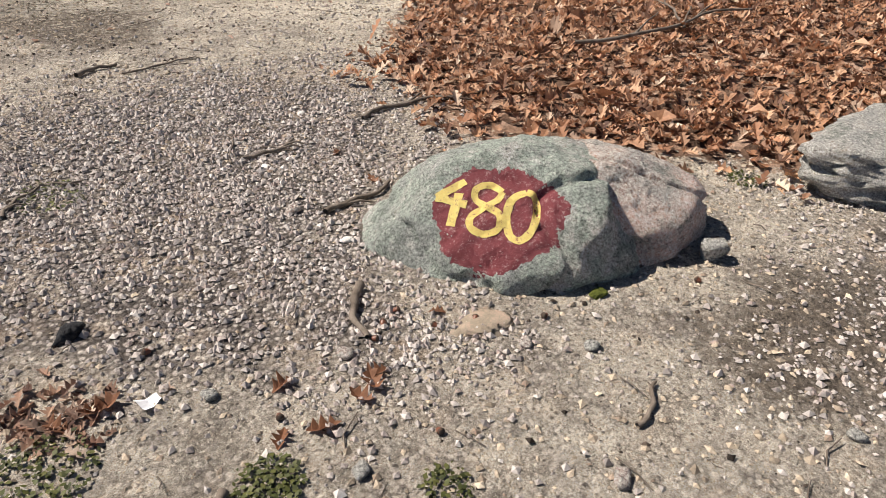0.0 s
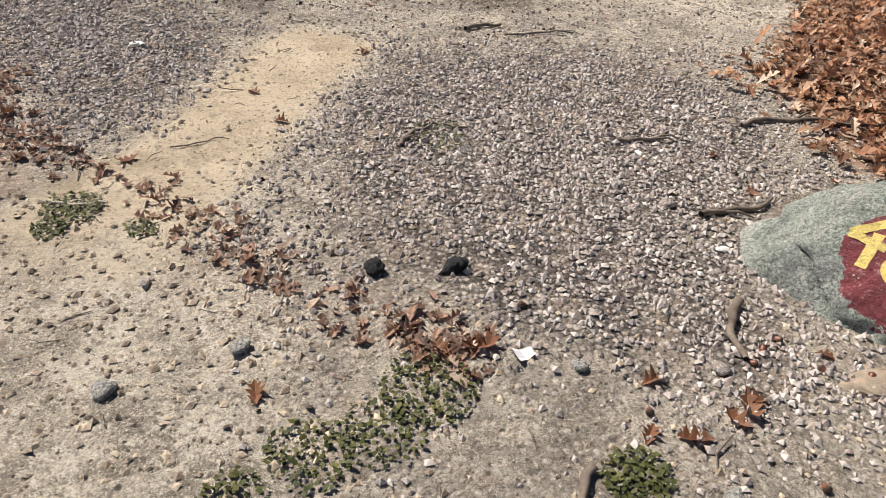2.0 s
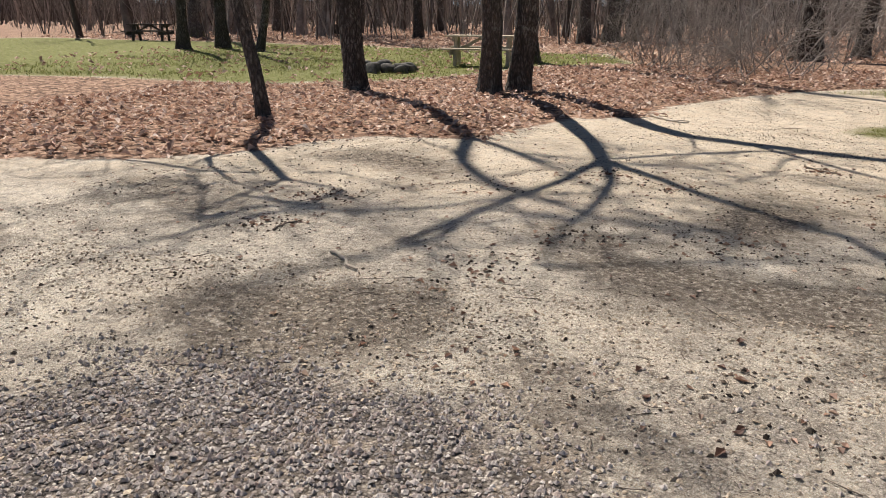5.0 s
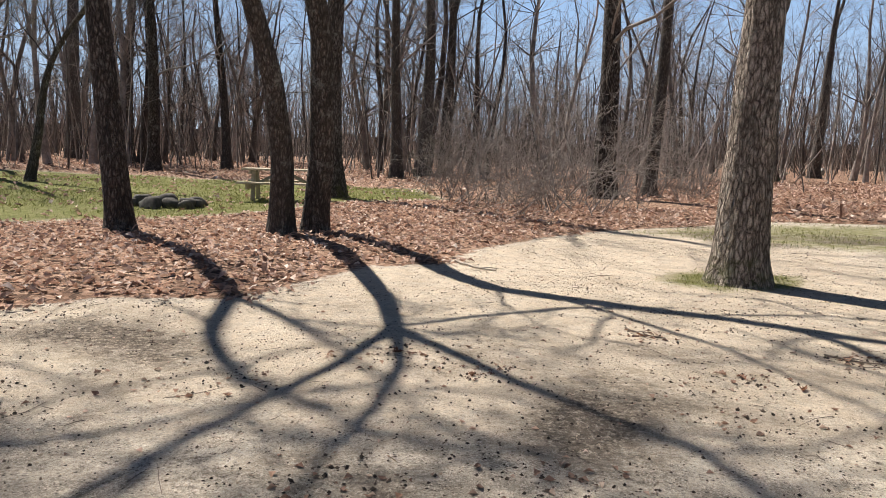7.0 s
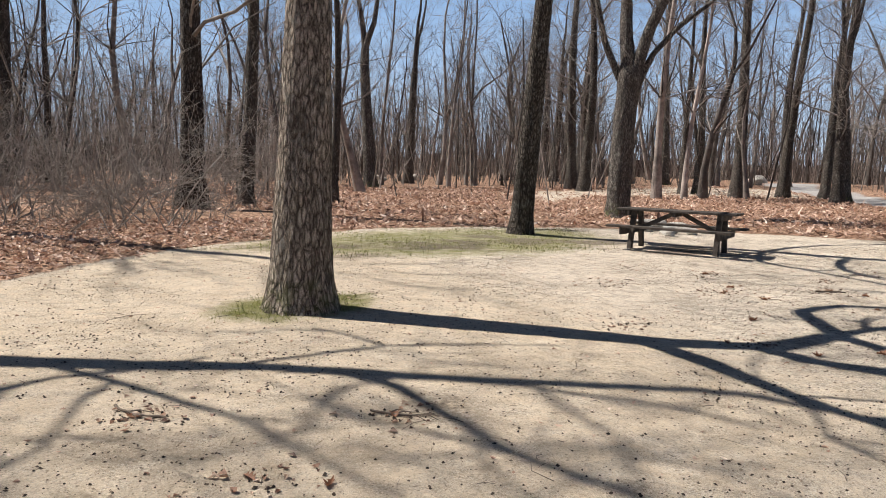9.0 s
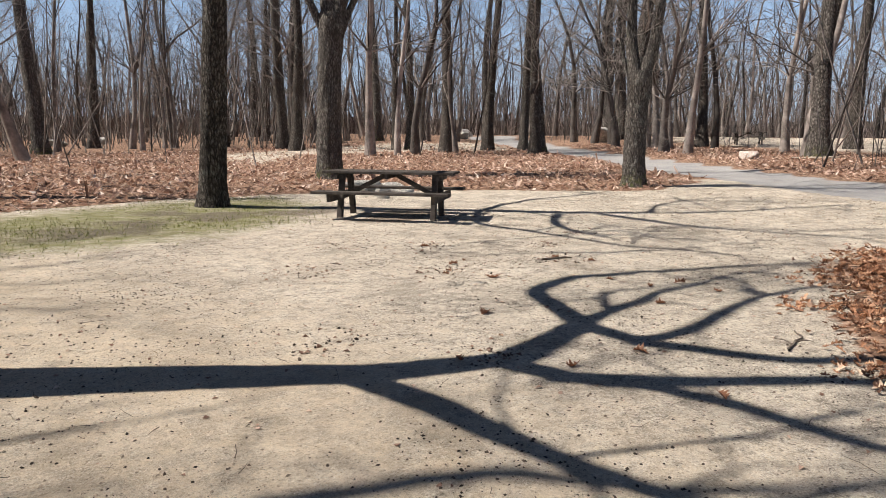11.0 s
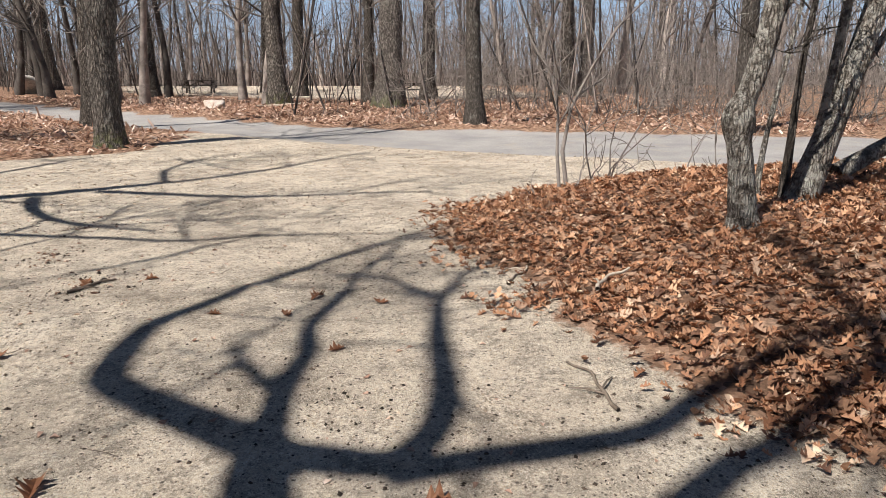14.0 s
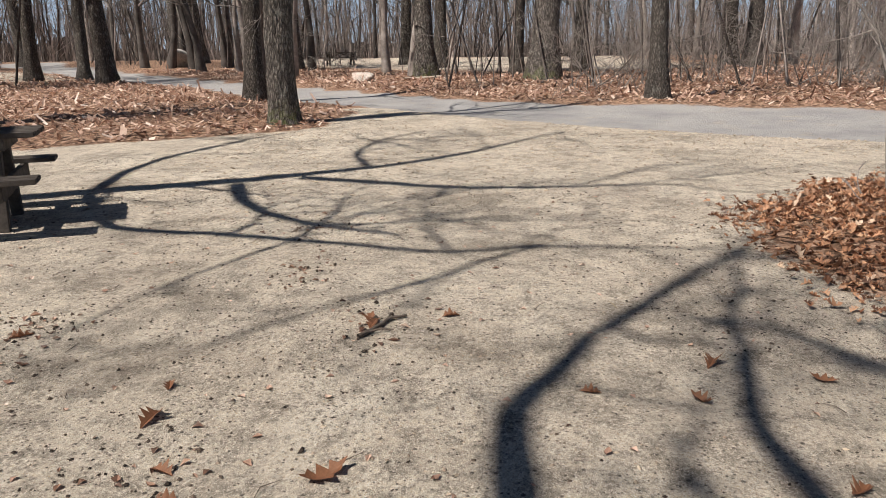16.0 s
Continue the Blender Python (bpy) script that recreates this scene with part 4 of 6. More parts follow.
# ---- stones ----
def stone_mesh(name, planes, material, level=4, power=14, noise_m=0.012, seed=0, size=(1, 1, 1)):
    """A weathered stone: a rounded many-sided solid given by planes (normal, distance), roughened."""
    bm = bmesh.new()
    bmesh.ops.create_icosphere(bm, subdivisions=level, radius=1)
    d = np.array([v.co[:] for v in bm.verts])
    d /= np.linalg.norm(d, axis=1)[:, None]
    total = np.zeros(len(d))
    for nrm, dist in planes:
        nrm = np.array(nrm, dtype=float)
        nrm /= np.linalg.norm(nrm)
        total += np.clip(d @ nrm / dist, 0, None) ** power
    r = total ** (-1 / power)
    p = d * r[:, None]
    for v, q, dd in zip(bm.verts, p, d):
        s = Vector(q) * 5 + Vector((seed * 7.3, seed * 3.1, 0))
        k = noise_m * (noise.fractal(s, 1.0, 2.0, 5) + 0.5 * noise.fractal(s * 5, 1.0, 2.0, 4))
        k -= noise_m * 1.6 * max(0.0, 0.09 - abs(noise.noise(s * 0.62 + Vector((3, seed, 9))))) / 0.09
        w = q + dd * k
        v.co = (w[0] * size[0], w[1] * size[1], w[2] * size[2])
    return bm_mesh(name, bm, material, True)


def random_planes(seed, count=11, flat=0.75):
    r = np.random.default_rng(seed)
    out = [((0, 0, -1), flat), ((0, 0, 1), flat)]
    for k in range(count):
        v = r.normal(0, 1, 3)
        out.append((tuple(v), r.uniform(0.72, 1.0)))
    return out


ROCK_AT = pose(4.26, -1.09, 0, 0, 0, -31.5)
MAIN = [((-0.10, -0.62, 0.78), 0.175), ((0.0, 0.28, 0.96), 0.232), ((0.05, -0.97, 0.12), 0.315), ((0.0, 0.98, 0.2), 0.27), ((-0.72, -0.02, 0.69), 0.29),
        ((-0.98, 0.05, 0.15), 0.53), ((0.80, -0.30, 0.50), 0.335), ((0.95, 0.2, 0.1), 0.43), ((0, 0, -1), 0.2), ((0.62, -0.78, 0.05), 0.40), ((-0.60, -0.80, 0.05), 0.36),
        ((-0.5, 0.8, 0.3), 0.33), ((0.3, -0.75, -0.6), 0.33), ((0.30, 0.05, 0.95), 0.236), ((-0.42, -0.80, 0.42), 0.262), ((-0.25, 0.30, 0.92), 0.225), ((0.45, -0.80, 0.40), 0.315)]
LOBE = [((-0.25, 0.1, 0.96), 0.196), ((0, 0, 1), 0.196), ((0.15, -0.62, 0.77), 0.185), ((0.30, 0.25, 0.92), 0.185), ((0.38, -0.05, 0.93), 0.182), ((0.80, -0.25, 0.55), 0.285), ((0.98, -0.1, 0.1), 0.335), ((0, -1, 0.1), 0.235), ((0, 1, 0.1), 0.22), ((-1, 0, 0), 0.3), ((0, 0, -1), 0.2),
        ((0.7, -0.7, 0), 0.265), ((0.7, 0.7, 0.1), 0.27)]


def painted_rock():
    rock = root("painted_rock", ROCK_AT, "lichened granite rock painted 480 in yellow on dull red", "rock")
    body_me = stone_mesh("body", MAIN, M_ROCK, 6, 34, 0.020, 1)
    for v in body_me.vertices:
        v.co.x -= 0.08
        v.co.z += 0.10
    part("body", body_me, rock)
    lobe_me = stone_mesh("lobe", LOBE, M_ROCK_PINK, 6, 22, 0.016, 2)
    for v in lobe_me.vertices:
        v.co += Vector((0.275, 0.09, 0.09))
    part("lobe", lobe_me, rock, "pinkish granite shoulder behind a crack")
    # paint follows the stone's painted face
    bm = bmesh.new()
    bm.from_mesh(body_me)
    nrm = Vector((-0.10, -0.62, 0.78)).normalized()
    across = Vector((1, 0, 0)) - nrm * nrm.x
    across.normalize()
    up = nrm.cross(across)
    centre = Vector((-0.145, -0.165, 0.19))
    from mathutils.bvhtree import BVHTree
    tree = BVHTree.FromBMesh(bm)

    def lay(u, v, off):
        o = centre + across * u + up * v + nrm * 0.5
        hit = tree.ray_cast(o, -nrm)
        if hit[0] is None:
            return centre + across * u + up * v
        return hit[0] + nrm * off
    red = bmesh.new()
    rings, spokes = 26, 96
    rows = []
    for i in range(rings + 1):
        row = []
        for j in range(spokes):
            a = j / spokes * 2 * math.pi
            edge = 1 + 0.05 * math.sin(3 * a + 1) + 0.035 * math.sin(7 * a) + 0.035 * noise.noise((math.cos(a) * 9, math.sin(a) * 9, 2)) + 0.05 * noise.noise((math.cos(a) * 3, math.sin(a) * 3, 5))
            k = i / rings
            row.append(red.verts.new(lay(0.215 * edge * k * math.cos(a), 0.182 * edge * k * math.sin(a) - 0.012, 0.0028 - 0.005 * k ** 10)))
        rows.append(row)
    for a, b in zip(rows[:-1], rows[1:]):
        for j in range(spokes):
            red.faces.new((a[j - 1], a[j], b[j], b[j - 1]))
    patch = part("paint_patch", bm_mesh("paint_patch", red, M_RED, True), rock, "dull red painted patch")

    def stroke(b, pts, width):
        pts = [Vector((x, y, 0)) for x, y in pts]
        line = []
        for i in range(len(pts) - 1):
            p0, p1, p2, p3 = pts[max(i - 1, 0)], pts[i], pts[i + 1], pts[min(i + 2, len(pts) - 1)]
            for s in range(8):
                k = s / 8
                line.append(0.5 * (2 * p1 + (p2 - p0) * k + (2 * p0 - 5 * p1 + 4 * p2 - p3) * k * k + (3 * p1 - p0 - 3 * p2 + p3) * k ** 3))
        line.append(pts[-1])
        last = None
        for i, p in enumerate(line):
            t = line[min(i + 1, len(line) - 1)] - line[max(i - 1, 0)]
            s = Vector((-t.y, t.x, 0)).normalized()
            w = width * (1 + 0.16 * noise.noise((p.x * 60, p.y * 60, width * 99)))
            row = [b.verts.new(lay(*(p + s * w * c)[:2], 0.0045)) for c in (-0.5, -0.25, 0, 0.25, 0.5)]
            if last:
                for k in range(4):
                    b.faces.new((last[k], last[k + 1], row[k + 1], row[k]))
            last = row
    digits = {
        "digit_four": [([(-0.099, 0.110), (-0.142, 0.085), (-0.188, 0.055)], 0.026), ([(-0.192, 0.057), (-0.147, 0.044), (-0.096, 0.030)], 0.026), ([(-0.119, 0.070), (-0.132, 0.019), (-0.147, -0.037)], 0.03)],
        "digit_eight": [([(0.015, 0.070), (-0.020, 0.098), (-0.063, 0.086), (-0.069, 0.049), (-0.036, 0.021), (0.003, -0.008), (0.000, -0.052), (-0.043, -0.069), (-0.083, -0.048), (-0.083, -0.010), (-0.043, 0.017), (0.000, 0.041), (0.015, 0.070)], 0.022)],
        "digit_zero": [([(0.089, 0.066), (0.046, 0.046), (0.026, -0.018), (0.035, -0.075), (0.066, -0.093), (0.102, -0.060), (0.119, 0.005), (0.112, 0.052), (0.089, 0.066)], 0.024)],
    }
    for nm, strokes in digits.items():
        b = bmesh.new()
        for pts, width in strokes:
            stroke(b, pts, width)
        part(nm, bm_mesh(nm, b, M_YELLOW, True), patch, "brushed yellow painted numeral")
    bm.free()


def single_stone(name, x, y, size, seed, material, label, category="rock", turn=0, sink=0.3, level=4, group="", rough=0.05):
    me = stone_mesh(name, random_planes(seed), material, level, 12, rough, seed, size)
    me.materials.clear()
    me.materials.append(material)
    ob = new(name, me)
    ob.matrix_basis = pose(x, y, at_ground(x, y) + size[2] * (0.75 - sink), 0, 0, turn)
    return tagged(ob, label, category, group)


painted_rock()
single_stone("granite_rock", 5.98, -1.60, (0.66, 0.40, 0.23), 5, M_ROCK_PALE, "pale lichened granite rock edging the leaf bed", turn=-30, sink=0.55, level=5, rough=0.07)
single_stone("stone", 4.69, -1.47, (0.035, 0.035, 0.06), 8, M_ROCK_PALE, "small upright grey stone beside the painted rock", "stone", level=3)
single_stone("stone", 3.86, -1.385, (0.085, 0.075, 0.016), 15, M_PEBBLE_TAN, "flat sand-coloured stone sunk in gravel", "stone", 20, 0.66, 4, rough=0.09)
single_stone("boulder", 50.2, 29.0, (0.75, 0.6, 0.85), 9, M_ROCK_PALE, "pale squarish boulder beside the paved lane", "boulder", 20)
single_stone("boulder", 35.8, 14.2, (0.75, 0.4, 0.26), 10, M_ROCK_PINK, "low tan boulder lying in leaves by the lane", "boulder", 40)
single_stone("boulder", 58, 48, (0.9, 0.7, 0.6), 11, M_ROCK_PALE, "pale grey boulder at a far campsite", "boulder", 10)
single_stone("boulder", 53, 44, (0.6, 0.6, 0.45), 12, M_ROCK_PALE, "pale grey boulder at a far campsite", "boulder", 70)
single_stone("boulder", 30, 62, (0.9, 0.7, 0.5), 13, M_ROCK_PALE, "pale grey boulder at the wood's edge", "boulder", 70)
single_stone("boulder", 26, 60, (0.7, 0.6, 0.4), 14, M_ROCK_PALE, "pale grey boulder at the wood's edge", "boulder", 20)
for k, (x, y, s) in enumerate([(15.6, 15.3, 0.22), (16.0, 15.0, 0.17), (16.3, 15.6, 0.25), (16.0, 16.1, 0.30), (15.4, 15.9, 0.2), (16.5, 16.1, 0.2), (15.2, 14.9, 0.15)]):
    single_stone("fire_ring_stone", x, y, (s, s * 0.8, s * 0.75), 40 + k, M_ROCK_PALE, "pale stone of a fire ring behind the table", "stone", k * 50, group="fire ring stones", level=3)
r = np.random.default_rng(404)
for k in range(14):
    a, s = k * 0.46, r.uniform(0.09, 0.19)
    x, y = -4.25 + r.uniform(0.45, 0.75) * math.cos(a), 15.5 + r.uniform(0.4, 0.6) * math.sin(a)
    single_stone("fire_ring_stone", x, y, (s * 1.25, s, s * 1.05), 60 + k, M_ROCK_DARK, "sooty dark stone of a fire ring on grass", "stone", k * 77, group="grass fire ring stones", level=3, sink=0.2)
for k, (x, y) in enumerate([(2.61, -0.865), (2.85, -0.868)]):
    single_stone("cinder", x, y, (0.032, 0.028, 0.026), 80 + k, M_CINDER, "black porous cinder lying on gravel", "cinder", k * 50, 0.1, 3, "black cinders", 0.2)
for k, (x, y, s) in enumerate([(1.99, -1.29, 0.024), (1.61, -1.36, 0.02), (2.27, -1.17, 0.022), (1.99, -0.89, 0.015), (4.38, -2.19, 0.02), (3.81, -1.99, 0.02), (3.32, -1.68, 0.022), (3.45, -1.31, 0.022), (3.1, -1.28, 0.02), (3.62, -0.53, 0.025), (4.05, -1.62, 0.022), (3.9, -1.52, 0.018)]):
    single_stone("pebble", x, y, (s * 1.2, s, s * 0.7), 90 + k, M_ROCK_PINK if k % 2 else M_ROCK_PALE, "rounded grey pebble on gravelly sand", "pebble", k * 40, 0.2, 2, "larger pebbles")


# ---- near trees and saplings on the mound ----
def crooked_tree():
    x, y = 11.72, 3.78
    tree = root("crooked_tree", pose(x, y, at_ground(x, y)), "small crooked tree with a knee and pale lichened bark", "tree")
    w, c = Wood(), Wood()
    rt = np.array([0.25, -0.97, 0])
    nodes = [(0.05, -0.1), (0.02, 0.15), (-0.02, 0.45), (-0.07, 0.70), (-0.07, 0.82), (0.02, 1.0), (0.10, 1.3), (0.17, 1.65), (0.24, 2.1), (0.36, 2.9), (0.42, 3.8), (0.62, 4.8), (0.8, 6.0)]
    n = np.array(nodes)
    k = np.linspace(0, len(n) - 1, 60)
    a, h = np.interp(k, np.arange(len(n)), n[:, 0]), np.interp(k, np.arange(len(n)), n[:, 1])
    pts = rt[None, :] * a[:, None] + np.array([0, 0, 1])[None, :] * h[:, None]
    rad = np.interp(h, [-0.1, 0.1, 0.6, 0.76, 0.9, 2, 4, 6], [0.15, 0.10, 0.082, 0.115, 0.074, 0.066, 0.045, 0.02])
    for _ in range(2):
        pts[1:-1] = (pts[:-2] + 2 * pts[1:-1] + pts[2:]) / 4
    w.tube(pts, rad, 24, 0.09, 3)
    r = np.random.default_rng(5)
    for i, sd in ((30, 1), (36, -1), (44, 1), (50, -1), (55, 1)):
        d = rt * sd * 0.5 + np.array([r.normal(0, 0.3), r.normal(0, 0.3), 0.8])
        limb(c, r, pts[i], d / np.linalg.norm(d), r.uniform(0.8, 1.8), 0.022, 1, 3, (0, 4, 3))
    part("trunk", w.mesh("trunk", M_BARK_LICHEN), tree)
    part("crown", c.mesh("crown", M_BARK_LICHEN), tree, "thin grey branches")


def leaning_clump():
    x, y = 12.35, 3.05
    tree = root("tree_clump", pose(x, y, at_ground(x, y)), "clump of leaning pale lichened stems in leaves", "tree")
    r = np.random.default_rng(9)
    rt = np.array([0.25, -0.97, 0])
    for k, (ax, lean, rad, tall) in enumerate([(0, 0.42, 0.095, 4.5), (0.05, 0.22, 0.05, 4.2), (-0.12, 0.18, 0.032, 3.5), (0.1, 0.65, 0.04, 3.2), (-0.2, 0.12, 0.022, 3.0), (0.2, 0.3, 0.03, 3.2)]):
        w = Wood()
        n = np.linspace(0, 1, 26)
        bend = 0.12 * np.sin(n * 6 + k)
        pts = (rt[None, :] * (ax + lean * tall * n * (0.7 + 0.3 * n) + bend * 0.5)[:, None] + np.array([0.3, 0.1, 0])[None, :] * (k * 0.12 * (n * 0 + 1))[:, None] + np.array([0, 0, 1])[None, :] * (tall * n - 0.1)[:, None])
        w.tube(pts, rad * (1.3 * np.exp(-n * 9) * 0.4 + 1 - 0.7 * n), 14, 0.09, 20 + k)
        for b in range(5):
            i = r.integers(8, 26)
            d = r.normal(0, 1, 3) + np.array([0, 0, 0.4])
            limb(w, r, pts[min(i, 25)], d / np.linalg.norm(d), r.uniform(0.5, 1.4), rad * 0.22, 2, 4, (0, 0, 4, 3))
        part("stem", w.mesh("stem", M_BARK_LICHEN if k != 2 else M_BARK), tree)
    fallen = root("leaning_log", pose(13.3, 2.2, at_ground(13.3, 2.2)), "pale mossy dead trunk leaning over the leaf bed", "log")
    w = Wood()
    n = np.linspace(0, 1, 16)
    pts = np.stack([n * 0.5, -n * 2.1, 0.05 + 0.95 * n], -1)
    w.tube(pts, 0.09 * (1 - 0.5 * n), 12, 0.1, 41)
    part("log", w.mesh("log", M_BARK_LICHEN), fallen)


def sapling(x, y, tall, rad, seed, label="thin bare sapling in dead leaves", group="bare saplings", spread=0.0, stems=1, material=None, kids=(0, 7, 3)):
    r = np.random.default_rng(seed)
    ob = root("sapling", pose(x, y, at_ground(x, y)), label, "sapling", group)
    for s in range(stems):
        w = Wood()
        d = np.array([r.normal(0, 0.12 + spread), r.normal(0, 0.12 + spread), 1.0])
        limb(w, r, (r.normal(0, 0.04 + spread * 0.2), r.normal(0, 0.04 + spread * 0.2), -0.03), d / np.linalg.norm(d), tall * r.uniform(0.7, 1.1), rad * r.uniform(0.7, 1.1), 1, 3 if kids[1] > 2 else 2, kids, 0.06, 0.24, (6, 5, 4, 3, 3))
        part("stem", w.mesh("stem", material or M_TWIG), ob)
    return ob


crooked_tree()
leaning_clump()
sapling(14.5, 4.5, 3.6, 0.028, 50, stems=2)
sapling(14.7, 4.05, 2.4, 0.014, 51, stems=2, spread=0.1)
sapling(15.2, 3.8, 1.6, 0.010, 52, stems=2, spread=0.15, kids=(0, 4, 2))
for k in range(9):
    sapling(14.2 + 0.12 * k + 0.5 * math.sin(k * 5.1), 4.9 - 0.3 * k, 0.3 + 0.25 * (k % 4), 0.009, 60 + k, "short bare shoots rising from leaf litter", "short shoots", 0.12, 2, None, (0, 2, 0))


def shrub(x, y, tall, wide, stems, seed, label="tangled leafless shrub of thin brown twigs", group="leafless thicket shrubs"):
    r = np.random.default_rng(seed)
    ob = root("bare_shrub", pose(x, y, at_ground(x, y)), label, "shrub", group)
    for s in range(stems):
        w = Wood()
        a = r.uniform(0, 6.28)
        d = np.array([math.cos(a) * r.uniform(0.1, 1.0), math.sin(a) * r.uniform(0.1, 1.0), 1.0])
        limb(w, r, (r.normal(0, wide * 0.3), r.normal(0, wide * 0.3), -0.03), d / np.linalg.norm(d), tall * r.uniform(0.55, 1.1), 0.014 * r.uniform(0.6, 1.3), 1, 3, (0, 7, 4), 0.0, 0.34, (3, 3, 3, 3, 3), 4)
        part("stem", w.mesh("stem", M_TWIG), ob)
    return ob


kinds = [shrub(0, 0, 2.4, 1.4, 14, 100), shrub(0, 0, 3.4, 1.7, 14, 101), shrub(0, 0, 1.4, 1.2, 12, 102)]
r = np.random.default_rng(77)
THICKET = [(1.8, 20.0), (2.8, 21.0), (3.6, 19.5), (4.4, 21.8), (3.0, 23.0), (5.0, 19.2), (2.2, 18.4), (4.2, 18.0), (1.2, 22.5), (6.6, 24.5), (8.6, 27.0), (9.4, 24.8), (7.2, 28.5), (9.0, 30.0), (4.0, 26.0), (10.6, 29.5),
           (31.5, -1.0), (33.0, -3.0), (30.0, -4.5), (34, -6), (29.0, -2.5), (36, -3), (31, -7), (38, -1), (33.5, 2.2), (30.8, 5.6), (39, 2.4), (28, -7), (34, 4.3), (37, -8), (48, 19.4), (41, 3.5)]
for k, (x, y) in enumerate(THICKET):
    s = r.uniform(0.8, 1.25) * (1.25 if x > 20 else 1.0)
    copy_thing(kinds[k % 3 if k % 4 else 0], pose(x, y, at_ground(x, y), 0, 0, r.uniform(0, 360)) @ Matrix.Diagonal((s, s, s, 1)))
for v in kinds:
    for o in (*v.children_recursive, v):
        bpy.data.objects.remove(o)


def undergrowth():
    """The haze of thin stems below the far woods."""
    r = np.random.default_rng(88)
    w = Wood()
    made = 0
    while made < 4600:
        x, y = r.uniform(-60, 90), r.uniform(-25, 105)
        d = math.hypot(x - 4, y - 4)
        xa, ya = np.array([x]), np.array([y])
        if d < 27 or d > 95 or not -0.65 < math.atan2(y - 4, x - 4) < 2.45 or inside(ROAD, xa, ya)[0] > -1 or inside(FAR_SAND, xa, ya)[0] > 0 or inside(FAR_TRACK, xa, ya)[0] > 0 or inside(GRASS, xa, ya)[0] > -1:
            continue
        if 12 < x < 48 and 12 < y < 40 and r.random() > 0.08:
            continue
        z, t = at_ground(x, y), r.uniform(1.2, 5.5) if r.random() < 0.62 else r.uniform(5, 10)
        q = np.array([x, y, z - 0.05])
        e = q + np.array([r.normal(0, 0.2) * t, r.normal(0, 0.2) * t, t])
        m = (q + e) / 2 + r.normal(0, 0.25, 3)
        w.tube([q, m, e], [0.006 * t, 0.0045 * t, 0.004], 3)
        for b in range(5 if t < 5 else 12):
            f = r.uniform(0.3, 1)
            s = q + (e - q) * f
            k = 1 if t < 5 else 1.8
            w.tube([s, s + k * np.array([r.normal(0, 0.5), r.normal(0, 0.5), r.uniform(0.1, 0.9)])], [0.008, 0.004], 3)
        made += 1
    tagged(new("undergrowth", w.mesh("undergrowth", M_WOODS)), "thin leafless undergrowth between the far trees", "undergrowth", kind="stuff")


undergrowth()


def far_wall():
    """The closed wall of woods in the far distance: slender stems, too far to tell apart, over a low band."""
    r = np.random.default_rng(5)
    n = 26000
    a, d = r.uniform(0, 2 * math.pi, n), r.uniform(80, 127, n)
    twig = np.arange(n) > 9000
    x, y, h = 4 + d * np.cos(a), 4 + d * np.sin(a), np.where(twig, r.uniform(1.0, 4.5, n), r.uniform(3, 14, n) * r.uniform(0.4, 1, n))
    w, lean = np.where(twig, r.uniform(0.015, 0.045, n), r.uniform(0.03, 0.11, n)), np.where(twig, r.normal(0, 0.7, n), r.normal(0, 0.13, n)) * h
    tx, ty = -np.sin(a), np.cos(a)
    z = height(x, y) - 0.5 + twig * r.uniform(0, 9.0, n) * r.uniform(0.2, 1, n)
    v = np.stack([np.stack([x - tx * w, y - ty * w, z], -1), np.stack([x + tx * w, y + ty * w, z], -1),
                  np.stack([x + tx * (lean + w * 0.3), y + ty * (lean + w * 0.3), z + h], -1), np.stack([x + tx * (lean - w * 0.3), y + ty * (lean - w * 0.3), z + h], -1)], 1)
    i = np.arange(n)[:, None] * 4 + np.arange(4)[None]
    k = 220
    b = np.linspace(0, 2 * math.pi, k, endpoint=False)
    bx, by = 4 + 128 * np.cos(b), 4 + 128 * np.sin(b)
    band = np.concatenate([np.stack([bx, by, np.full(k, -1.0)], -1), np.stack([bx, by, 3.4 + 1.0 * value_noise(np.cos(b) * 60, np.sin(b) * 60, 6)], -1)])
    p = np.arange(k)
    q = (p + 1) % k
    f = np.stack([p, q, q + k, p + k], -1) + 4 * n
    tagged(new("backdrop", mesh_from("backdrop", np.concatenate([v.reshape(-1, 3), band]), np.concatenate([i, f]), M_HAZE)), "grey-brown haze of distant leafless woods", "backdrop", kind="structure")


far_wall()


def sky_backdrop():
    """The clear sky low over the woods, far off: pale at the horizon, bluer above."""
    n = Nodes("low_sky")
    z = n.node("SeparateXYZ", out=2, Vector=n.co)
    c = n.ramp(n.math("DIVIDE", z, 40.0), (0.0, (0.40, 0.48, 0.57)), (0.5, (0.30, 0.42, 0.59)), (1.0, (0.20, 0.32, 0.52)))
    n.put(n.bsdf.inputs["Base Color"], (0.0, 0.0, 0.0))
    n.put(n.bsdf.inputs["Specular IOR Level"], 0.0)
    n.put(n.bsdf.inputs["Emission Color"], c)
    n.put(n.bsdf.inputs["Emission Strength"], 1.0)
    k = 96
    b = np.linspace(0, 2 * math.pi, k, endpoint=False)
    ring = np.concatenate([np.stack([4 + 150 * np.cos(b), 4 + 150 * np.sin(b), np.full(k, h)], -1) for h in (-2.0, 40.0)])
    p = np.arange(k)
    q = (p + 1) % k
    tagged(new("backdrop", mesh_from("backdrop", ring, np.stack([p, p + k, q + k, q], -1), n.mat)), "clear pale blue spring sky low over the woods", "backdrop", kind="structure")


sky_backdrop()


